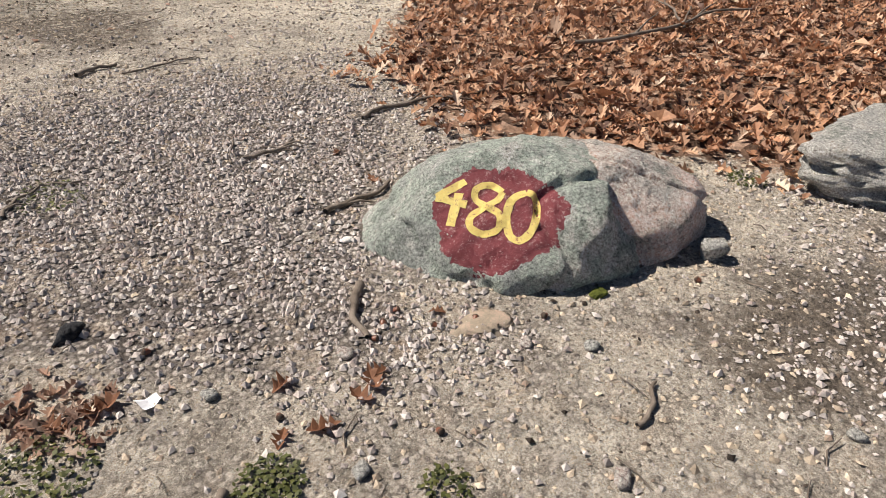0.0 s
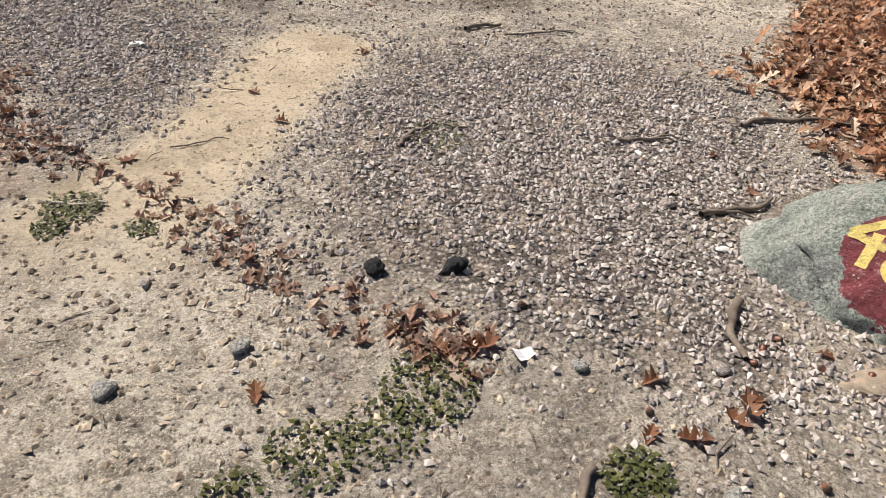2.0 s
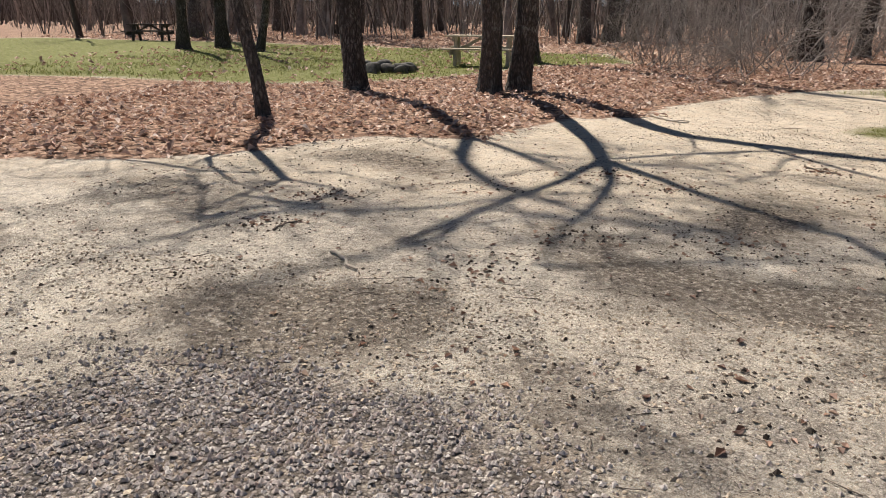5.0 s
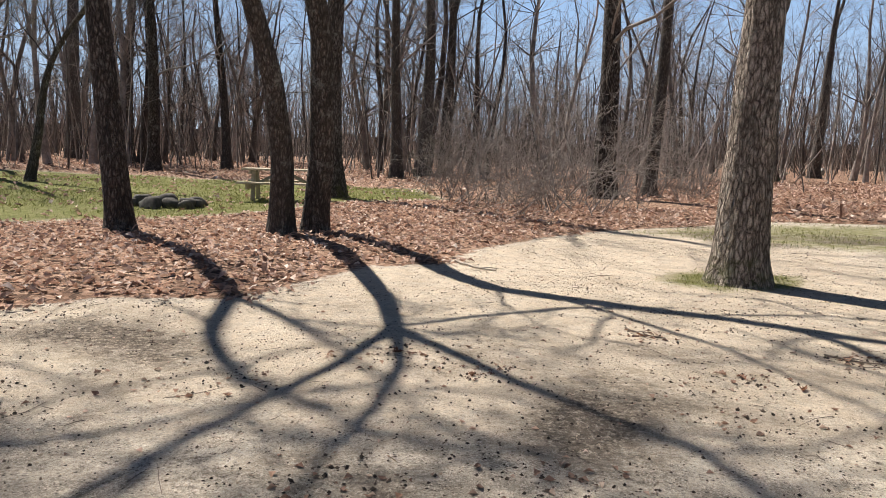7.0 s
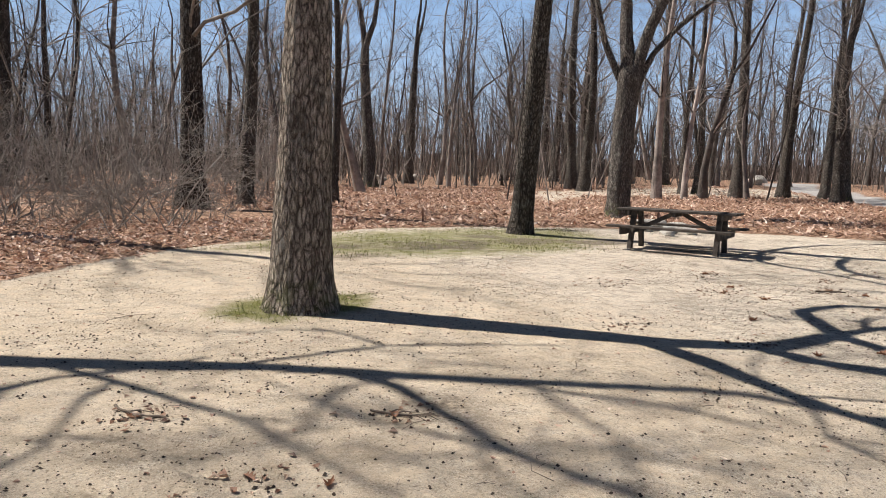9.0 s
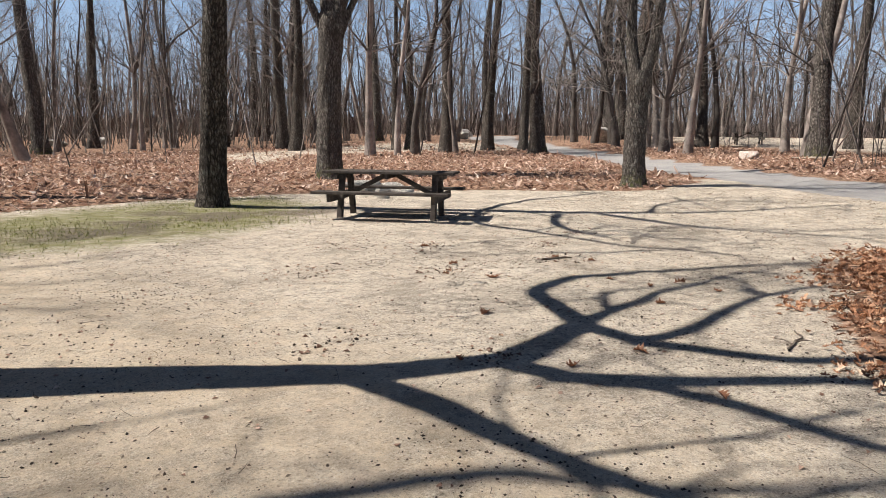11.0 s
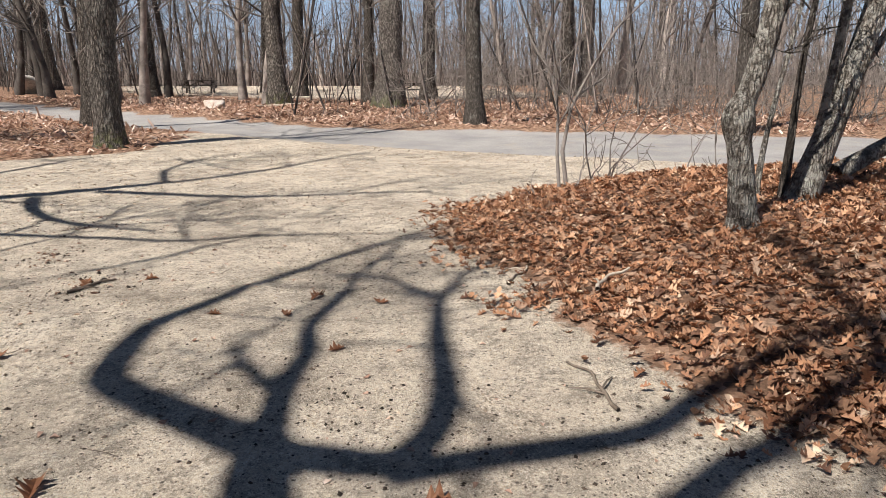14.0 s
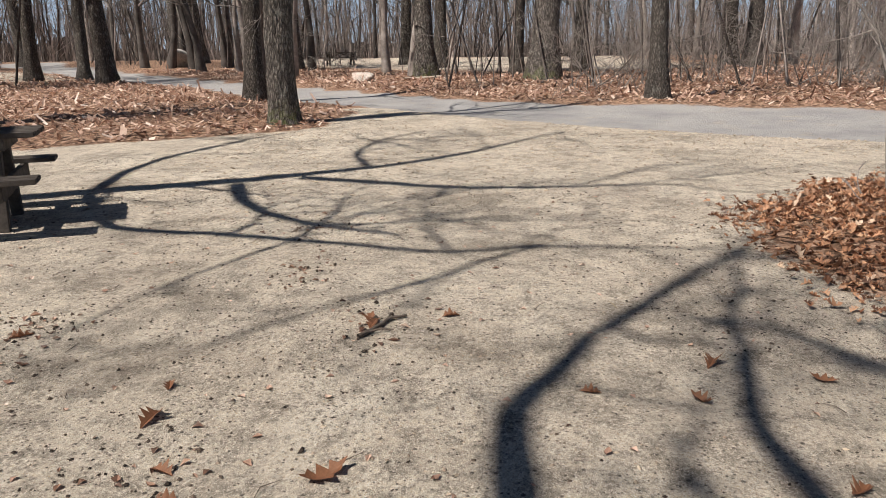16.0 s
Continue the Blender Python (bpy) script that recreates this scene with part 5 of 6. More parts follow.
# ---- picnic tables ----
def picnic_table(x, y, turn, material, label, length=1.95):
    t = root("picnic_table", pose(x, y, at_ground(x, y), 0, 0, turn), label, "picnic table", "picnic tables")
    for k in range(5):
        part("top_board", box_mesh("top_board", length, 0.138, 0.038, material, 0.006, 0.003), t, at=pose(0.01 * (k % 2), -0.29 + 0.145 * k, 0.735))
    for side in (-1, 1):
        for k in range(2):
            part("seat_board", box_mesh("seat_board", length + 0.05, 0.135, 0.038, material, 0.006, 0.003), t, at=pose(0, side * (0.60 + 0.145 * k), 0.435))
    for end in (-1, 1):
        ex = end * length * 0.36
        for side in (-1, 1):
            part("leg", box_mesh("leg", 0.085, 0.10, 0.76, material), t, at=pose(ex, side * 0.27, 0.355, side * 13.0))
        part("top_cleat", box_mesh("top_cleat", 0.045, 0.70, 0.09, material), t, at=pose(ex + 0.066 * end, 0, 0.668))
        part("seat_bearer", box_mesh("seat_bearer", 0.045, 1.46, 0.13, material), t, at=pose(ex + 0.066 * end, 0, 0.35))
        part("brace", box_mesh("brace", 0.72, 0.05, 0.075, material), t, at=pose(end * length * 0.19, 0, 0.53, 0, end * 27, 0))
    part("mid_cleat", box_mesh("mid_cleat", 0.05, 0.70, 0.07, material), t, at=pose(0, 0, 0.678))
    return t


picnic_table(12.98, 12.42, -60, M_TABLE, "dark weathered wooden picnic table with fixed benches", 2.15)
picnic_table(-2.55, 18.0, 6, M_TABLE_PALE, "pale weathered wooden picnic table on grass", 1.85)
picnic_table(-21.0, 29.0, 10, M_TABLE, "dark wooden picnic table at a far campsite")
picnic_table(31.5, 47.5, -40, M_TABLE, "dark wooden picnic table among far trees")
picnic_table(50.0, 19.0, -60, M_TABLE, "dark wooden picnic table across the lane")
picnic_table(42.8, 6.4, -80, M_TABLE, "dark wooden picnic table beyond the lane")


# ---- leaf litter ----
def leaf_shapes(fine):
    """Oak leaves lying flat, curled in a few ways: lists of places and faces."""
    st = [(0, 0.02), (0.17, 0.09), (0.27, 0.25), (0.37, 0.10), (0.52, 0.36), (0.64, 0.13), (0.75, 0.27), (0.86, 0.10), (1, 0.03)] if fine == 2 else \
         [(0, 0.02), (0.20, 0.22), (0.32, 0.08), (0.50, 0.38), (0.62, 0.11), (0.78, 0.27), (1, 0.02)] if fine == 1 else [(0, 0.05), (0.5, 0.32), (1, 0.04)] if fine == 0 else [(0, 0.22), (1, 0.16)]
    out = []
    r = np.random.default_rng(3)
    for k in range(7):
        c1, c2, fold, twist = r.uniform(-0.3, 1.1), r.uniform(0.0, 2.2), r.uniform(0.1, 1.4), r.normal(0, 0.7)
        v = []
        for t, w in st:
            for s in (-1, 0, 1):
                ww = w * s * (1 + 0.15 * math.sin(7 * t + 2 * s + k))
                z = c1 * (t - 0.5) ** 2 * 1.2 + c2 * ww * ww + fold * abs(ww) * 0.5 + twist * ww * (t - 0.5)
                v.append((t - 0.5, ww, z))
        f = []
        for i in range(len(st) - 1):
            for s in (0, 1):
                f.append((3 * i + s, 3 * i + 3 + s, 3 * i + 4 + s, 3 * i + 1 + s))
        v = np.array(v)
        v[:, 2] -= v[:, 2].min()
        out.append((v, np.array(f)))
    return out


def scatter_leaves(name, x, y, fine, lo, hi, tilt, pile, material, label, seed, lift=0.0):
    r = np.random.default_rng(seed)
    shapes = leaf_shapes(fine)
    z = height(x, y)
    vs, fs, n = [], [], 0
    which = r.integers(len(shapes), size=len(x))
    for k, (v, f) in enumerate(shapes):
        m = which == k
        c = int(m.sum())
        if not c:
            continue
        s = r.uniform(lo, hi, c)
        yaw, tx, ty = r.uniform(0, 6.283, c), r.normal(0, tilt, c), r.normal(0, tilt, c)
        p = v[None] * s[:, None, None]
        flip = np.where(r.random(c) < 0.4, -1.0, 1.0)
        p = p * np.stack([np.ones(c), flip, np.ones(c)], -1)[:, None, :]
        zz = p[..., 2] + p[..., 0] * np.tan(np.clip(tx, -1.2, 1.2))[:, None] + p[..., 1] * np.tan(np.clip(ty, -1.2, 1.2))[:, None]
        zz -= zz.min(axis=1)[:, None]
        ca, sa = np.cos(yaw)[:, None], np.sin(yaw)[:, None]
        q = np.stack([p[..., 0] * ca - p[..., 1] * sa + x[m][:, None], p[..., 0] * sa + p[..., 1] * ca + y[m][:, None],
                      zz + (z[m] + lift + r.random(c) ** 2 * pile)[:, None]], -1)
        kk = v.shape[0]
        fs.append((f[None] + (np.arange(c) * kk)[:, None, None] + n).reshape(-1, 4))
        vs.append(q.reshape(-1, 3))
        n += c * kk
    tagged(new(name, mesh_from(name, np.concatenate(vs), np.concatenate(fs), material, False)), label, "leaf litter", kind="stuff")


def sprinkle(seed, box, count, keep):
    r = np.random.default_rng(seed)
    x, y = r.uniform(box[0], box[1], count), r.uniform(box[2], box[3], count)
    k = keep(x, y)
    m = r.random(count) < k
    return x[m], y[m]


x, y = sprinkle(1, (4, 9.5, -4, 5), 30000, lambda x, y: smooth01(inside(ISLAND, x, y) + 0.12 * value_noise(x * 5, y * 5, 2), -0.3, 0.2) ** 2)
scatter_leaves("leaf_litter", x, y, 1, 0.035, 0.085, 0.30, 0.035, M_LEAF, "deep bed of curled russet oak leaves", 1)
x, y = sprinkle(2, (8.5, 17.2, 0, 6.3), 31000, lambda x, y: smooth01(inside(ISLAND, x, y) + 0.25 * value_noise(x * 3, y * 3, 2), -0.65, 0.35) ** 2 * (x > 8.5))
scatter_leaves("leaf_litter", x, y, 1, 0.035, 0.085, 0.30, 0.035, M_LEAF, "mounded bed of russet oak leaves beside the lane", 2)
x, y = sprinkle(31, (4, 19, -11, 1), 24000, lambda x, y: smooth01(inside(ISLAND, x, y) + 0.25 * value_noise(x * 3, y * 3, 2), -0.3, 0.4) * (1 - (x < 9.5) * smooth01(y, -4.4, -3.6) * 0.95) * (1 - (x > 9) * smooth01(y, -0.4, 0.4) * 0.95))
scatter_leaves("leaf_litter", x, y, 0, 0.07, 0.13, 0.24, 0.03, M_LEAF, "russet oak leaves spread behind the mound", 31)
x, y = sprinkle(3, (-7, 9, 3.5, 20), 25000, lambda x, y: smooth01(-inside(CLEARING, x, y) + 0.2 * value_noise(x * 3, y * 3, 5), -0.4, 0.3) ** 2 * (1 - smooth01(inside(GRASS, x, y), -0.6, 0.4)))
scatter_leaves("leaf_litter", x, y, 0, 0.06, 0.12, 0.25, 0.03, M_LEAF_PALE, "bleached oak leaves lying thick under the trees", 3)
x, y = sprinkle(4, (8, 46, -6, 44), 52000, lambda x, y: smooth01(-inside(CLEARING, x, y), -0.1, 0.2) * smooth01(-inside(ROAD, x, y), 0.1, 0.6) * (1 - 0.85 * smooth01(inside(FAR_TRACK, x, y), -1, 1)) * (inside(ISLAND, x, y) < 0) * (1 - smooth01(inside(FAR_SAND, x, y), -2, 0)))
scatter_leaves("leaf_litter", x, y, -1, 0.09, 0.16, 0.35, 0.02, M_LEAF_PALE, "oak leaves on the ground along the lane", 4)
x, y = sprinkle(5, (-30, 12, 22, 60), 16000, lambda x, y: 1 - smooth01(inside(GRASS, x, y), -0.5, 0.5))
scatter_leaves("leaf_litter", x, y, -1, 0.10, 0.18, 0.35, 0.03, M_LEAF_PALE, "pale oak leaves on the woodland floor", 5)
x, y = sprinkle(6, (-4.2, -0.3, -0.5, 2.7), 4600, lambda x, y: smooth01(inside(LEFT_PILE, x, y) + 0.25 * value_noise(x * 3, y * 3, 44), -0.45, 0.25) ** 2)
scatter_leaves("leaf_litter", x, y, 1, 0.04, 0.09, 0.3, 0.03, M_LEAF_DULL, "drift of oak leaves at the edge of the gravel", 6)
x, y = sprinkle(7, (-16, 1, 12, 27), 1500, lambda x, y: 0.5 * smooth01(inside(GRASS, x, y), 0, 1))
scatter_leaves("leaf_litter", x, y, 0, 0.10, 0.16, 0.3, 0.01, M_LEAF_PALE, "loose oak leaves scattered over grass", 7)
# loose drift across the gravel
DRIFT = [(0.73, 0.62), (1.15, 0.51), (1.29, 0.14), (1.45, -0.15), (1.8, -0.27), (2.15, -0.65), (2.41, -0.97), (2.74, -1.17), (2.83, -1.21)]
WEIGHT = [0.8, 0.9, 0.15, 0.7, 0.1, 0.8, 0.15, 0.5, 0.8]
r = np.random.default_rng(9)
f = r.uniform(0, 8, 900)
i = f.astype(int)
w = np.interp(f, range(9), WEIGHT)
d = np.array(DRIFT)
p = d[i] + (d[np.minimum(i + 1, 8)] - d[i]) * (f - i)[:, None] + r.normal(0, 0.06, (900, 2))
m = r.random(900) < w
scatter_leaves("leaf_drift", p[m, 0], p[m, 1], 1, 0.02, 0.055, 0.2, 0.006, M_LEAF_DULL, "thin drift of broken oak leaves over gravel", 9)


def loose_leaf(x, y, size, turn, seed, label="curled brown oak leaf lying on bare sand"):
    v, f = leaf_shapes(2)[seed % 7]
    ob = new("fallen_leaf", mesh_from("fallen_leaf", v * (size * 0.85, size * 0.8, size * 0.9), f, M_LEAF_ONE, False))
    ob.matrix_basis = pose(x, y, at_ground(x, y) + 0.001, 2, 2, turn)
    return tagged(ob, label, "leaf", "loose fallen leaves")


LOOSE = [(10.34, 8.85, 0.17), (10.01, 8.63, 0.12), (10.05, 8.1, 0.20), (10.61, 8.92, 0.10), (10.74, 7.23, 0.10), (11.11, 6.69, 0.16), (10.73, 6.81, 0.12), (11.55, 7.88, 0.12), (11.39, 8.25, 0.16),
         (10.98, 6.28, 0.13), (10.17, 6.46, 0.12), (8.89, 7.3, 0.18), (8.8, 5.97, 0.14), (8.25, 6.14, 0.12), (8.37, 5.29, 0.14), (9.86, 8.54, 0.1), (11.47, 8.29, 0.12), (7.9, 6.73, 0.13), (11.06, 9.92, 0.13),
         (3.27, -1.34, 0.085), (3.47, -1.44, 0.11), (3.76, -1.28, 0.06), (3.96, -0.16, 0.07), (3.98, -0.46, 0.09), (3.3, -1.52, 0.10), (3.2, -1.5, 0.08), (2.76, -1.21, 0.10), (2.86, -1.2, 0.12), (2.64, 0.87, 0.1), (2.17, 0.38, 0.08),
         (1.8, -0.21, 0.09), (2.32, -1.32, 0.09), (1.29, -0.64, 0.08), (1.29, 0.14, 0.10), (3.42, -1.48, 0.09), (3.5, -1.42, 0.08), (4.6, 6.1, 0.12), (3.3, 6.6, 0.11), (1.5, 5.8, 0.1), (2.0, 5.4, 0.1), (2.3, 0.1, 0.08), (4.0, 5.4, 0.1), (3.7, 5.6, 0.1)]
for k, (x, y, s) in enumerate(LOOSE):
    loose_leaf(x, y, s, k * 67, k, "curled brown oak leaf lying on gravelly sand" if x < 5 else "curled brown oak leaf lying on bare sand")


# ---- gravel and crumbs ----
def scatter_bits(name, x, y, lo, hi, squash, material, label, seed, category="gravel", fine=True):
    r = np.random.default_rng(seed)
    if fine:
        bm = bmesh.new()
        bmesh.ops.create_icosphere(bm, subdivisions=1, radius=1)
        v = np.array([q.co[:] for q in bm.verts])
        f = np.array([[q.index for q in t.verts] for t in bm.faces])
        bm.free()
    else:
        v = np.array([(1, 0, 0), (-1, 0, 0), (0, 1, 0), (0, -1, 0), (0, 0, 1), (0, 0, -1)], dtype=float)
        f = np.array([(0, 2, 4), (2, 1, 4), (1, 3, 4), (3, 0, 4), (2, 0, 5), (1, 2, 5), (3, 1, 5), (0, 3, 5)])
    c = len(x)
    s = lo + (hi - lo) * r.random(c) ** 2.2
    p = v[None] * r.uniform(0.68, 1.25, (c, len(v), 1)) * np.stack([s, s * r.uniform(0.6, 1, c), s * squash * r.uniform(0.7, 1.2, c)], -1)[:, None, :]
    a, tl = r.uniform(0, 6.283, c), r.normal(0, 0.25, c)
    q = np.stack([p[..., 0] * np.cos(a)[:, None] - p[..., 1] * np.sin(a)[:, None] + x[:, None], p[..., 0] * np.sin(a)[:, None] + p[..., 1] * np.cos(a)[:, None] + y[:, None],
                  p[..., 2] + p[..., 0] * tl[:, None] + (height(x, y) + s * squash * r.uniform(0.1, 0.6, c))[:, None]], -1)
    faces = (f[None] + (np.arange(c) * len(v))[:, None, None]).reshape(-1, 3)
    tagged(new(name, mesh_from(name, q.reshape(-1, 3), faces, material, False)), label, category, kind="stuff")


def gravel_share(x, y):
    ragged = 0.18 * value_noise(x * 2.2, y * 2.2, 41) + 0.12 * value_noise(x * 7, y * 7, 42)
    g = np.maximum(smooth01(inside(GRAVEL_A, x, y) + ragged, -0.4, 0.25), smooth01(inside(GRAVEL_B, x, y) + ragged, -0.45, 0.3))
    g = np.maximum(g, 0.55 * smooth01(inside(GRAVEL_C, x, y) + ragged, -0.4, 0.3))
    g = np.maximum(g, 0.06 * (1 - smooth01(inside(ISLAND, x, y), -0.3, 0.2)))
    return g * (1 - smooth01(inside(SAND_TONGUE, x, y), -0.08, 0.12)) * (1 - 0.7 * smooth01(inside(WARM_STRIP, x, y), -0.05, 0.1))


x, y = sprinkle(11, (-1.2, 6.2, -3.0, 2.2), 158000, lambda x, y: gravel_share(x, y) * (0.75 + 0.25 * value_noise(x * 3, y * 3, 12)))
scatter_bits("gravel", x, y, 0.006, 0.017, 0.75, M_PEBBLE, "loose grey crushed-stone gravel", 11, fine=False)
x, y = sprinkle(12, (-1.6, 6.3, -3.0, 2.9), 64000, lambda x, y: (0.6 + 0.4 * value_noise(x * 2, y * 2, 14)) * (1 - 0.6 * gravel_share(x, y)) * (1 - 0.85 * smooth01(inside(SAND_TONGUE, x, y), -0.05, 0.15) * smooth01(y, -1.1, -0.3)) * (inside(ISLAND, x, y) < 0.1))
scatter_bits("fine_gravel", x, y, 0.003, 0.016, 0.55, M_PEBBLE_TAN, "fine tan gravel in sand", 12, fine=False)
x, y = sprinkle(13, (-2.5, 6, -2.6, 9.5), 16000, lambda x, y: (0.35 + 0.45 * value_noise(x * 1.5, y * 1.5, 15)) * (1 - 0.8 * smooth01(inside(SAND_TONGUE, x, y), -0.05, 0.15)) * (inside(ISLAND, x, y) < 0.1) * (inside(CLEARING, x, y) > 0))
scatter_bits("crumbs", x, y, 0.003, 0.014, 0.7, M_CRUMB, "dark acorn caps and soil crumbs on sand", 13, "debris", False)
x, y = sprinkle(14, (2, 17, 4, 17), 20000, lambda x, y: np.clip(0.10 + 0.9 * value_noise(x * 1.6, y * 1.6, 16), 0.03, 1) * (inside(ISLAND, x, y) < 0.2) * (inside(CLEARING, x, y) > 0))
scatter_bits("crumbs", x, y, 0.004, 0.015, 0.6, M_CRUMB, "dark acorn caps and soil crumbs on sand", 14, "debris", False)
x, y = sprinkle(15, (13, 22, 1, 12), 9000, lambda x, y: smooth01(x + 0.4 * y, 17, 21) * (inside(ISLAND, x, y) < 0.2) * (inside(ROAD, x, y) < 0.1) * (inside(CLEARING, x, y) > 0))
scatter_bits("fine_gravel", x, y, 0.006, 0.028, 0.5, M_PEBBLE_TAN, "pale gravel on the lane's shoulder", 15, fine=False)


def sand_bits(seed, count, lo, hi, material, label):
    """Grains and scraps strewn thinly over the trodden sand, thicker in drifts."""
    x, y = sprinkle(seed, (-2.5, 15, 1.6, 13), count, lambda x, y: np.clip(0.32 + 0.75 * value_noise(x * 1.9, y * 1.9, seed), 0.10, 1) * (inside(CLEARING, x, y) > 0) * (inside(ISLAND, x, y) < 0.1))
    scatter_bits("sand_bits", x, y, lo, hi, 0.6, material, label, seed, "debris", False)


sand_bits(51, 60000, 0.003, 0.012, M_CRUMB, "dark soil crumbs strewn over sand")
sand_bits(52, 34000, 0.003, 0.012, M_PEBBLE_TAN, "tan grit strewn over sand")


PATCHES = [(1.42, 5.77, 0.45), (2.04, 5.45, 0.3), (1.48, 3.92, 0.3), (1.01, 3.16, 0.35), (-0.61, 4.42, 0.25), (-0.52, 3.64, 0.25), (3.59, 4.82, 0.35), (2.4, 3.9, 0.3), (0.4, 5.1, 0.4), (3.3, 6.6, 0.2), (4.6, 6.05, 0.25), (3.7, 5.55, 0.3), (1.0, 2.2, 0.5), (2.4, 2.0, 0.5),
           (9.9, 8.6, 0.3), (11.4, 8.2, 0.35), (11.1, 9.9, 0.3), (8.1, 6.6, 0.25), (7.6, 7.6, 0.3), (12.2, 8.9, 0.3), (9.1, 9.6, 0.35), (13.5, 9.2, 0.4), (10.4, 10.6, 0.4)]
r = np.random.default_rng(91)
spots = np.concatenate([np.stack([r.normal(cx, s * 0.6, 42), r.normal(cy, s * 0.45, 42)], -1) for cx, cy, s in PATCHES])
scatter_bits("crumbs", spots[:, 0], spots[:, 1], 0.006, 0.018, 0.75, M_CRUMB, "dark acorn caps and humus gathered in patches", 92, "debris", False)
spots = np.concatenate([np.stack([r.normal(cx, s * 0.7, 26), r.normal(cy, s * 0.5, 26)], -1) for cx, cy, s in PATCHES])
scatter_leaves("leaf_scraps", spots[:, 0], spots[:, 1], 0, 0.02, 0.055, 0.12, 0.0, M_LEAF_DULL, "torn scraps of brown leaf on sand", 93)
x, y = sprinkle(94, (-3, 16, 1.5, 13), 2600, lambda x, y: 0.6 * (inside(CLEARING, x, y) > 0.1) * (inside(ISLAND, x, y) < 0.1))
scatter_leaves("leaf_scraps", x, y, 0, 0.015, 0.045, 0.12, 0.0, M_LEAF_PALE, "torn scraps of pale leaf on sand", 95)


def scatter_twigs():
    r = np.random.default_rng(17)
    w = Wood()
    for k in range(1500):
        x, y = (r.uniform(-1, 5.5), r.uniform(-2.5, 3)) if k < 380 else (r.uniform(-3, 15), r.uniform(1, 14))
        if inside(ISLAND, np.array([x]), np.array([y]))[0] > 0.3:
            if r.random() > 0.3:
                continue
        a, l, rad = r.uniform(0, 6.28), r.uniform(0.03, 0.12) if r.random() < 0.92 else r.uniform(0.12, 0.35), r.uniform(0.0008, 0.0024)
        z = at_ground(x, y) + rad + (0.03 if inside(ISLAND, np.array([x]), np.array([y]))[0] > 0.3 or inside(CLEARING, np.array([x]), np.array([y]))[0] < 0 else 0)
        q = np.array([x, y, z])
        pts = [q, q + np.array([math.cos(a) * l * 0.5, math.sin(a) * l * 0.5, r.uniform(0, 0.012)]), q + np.array([math.cos(a + r.normal(0, 0.25)) * l, math.sin(a + r.normal(0, 0.25)) * l, r.uniform(0, 0.02)])]
        w.tube(pts, [rad, rad, rad * 0.6], 4)
    tagged(new("twigs", w.mesh("twigs", M_STICK)), "small dead twigs strewn over the ground", "debris", kind="stuff")


scatter_twigs()


def stick(p, q, rad, pale=False, seed=0, side=0, label="", lift=0.0):
    r = np.random.default_rng(seed)
    p, q = np.array([*p, 0.0]), np.array([*q, 0.0])
    k = np.linspace(0, 1, 12)
    pts = p[None] + (q - p)[None] * k[:, None]
    n = np.array([-(q - p)[1], (q - p)[0], 0])
    pts += n[None] * (0.07 * np.sin(k * 5 + seed) + 0.02 * np.sin(k * 14 + seed))[:, None]
    pts[:, 2] = height(pts[:, 0], pts[:, 1]) + rad * 0.8 + lift + np.abs(0.006 * np.sin(k * 9 + seed))
    w = Wood()
    w.tube(pts, rad * (1 - 0.45 * k) * (1 + 0.1 * np.sin(k * 21 + seed)), 8, 0.12, seed)
    for s in range(side):
        i = r.integers(2, 10)
        d = (q - p) * 0.35 * r.uniform(0.5, 1) + n * r.choice([-1, 1]) * r.uniform(0.05, 0.25)
        e = pts[i] + d
        e[2] = at_ground(e[0], e[1]) + rad * 0.6 + lift
        w.tube([pts[i], (pts[i] + e) / 2 + np.array([0, 0, 0.012]), e], [rad * 0.6, rad * 0.45, rad * 0.25], 6)
    ob = new("stick", w.mesh("stick", M_STICK_PALE if pale else M_STICK))
    return tagged(ob, label or ("bleached dead stick lying on sand" if pale else "dark dead stick lying on gravel"), "stick", "fallen sticks")


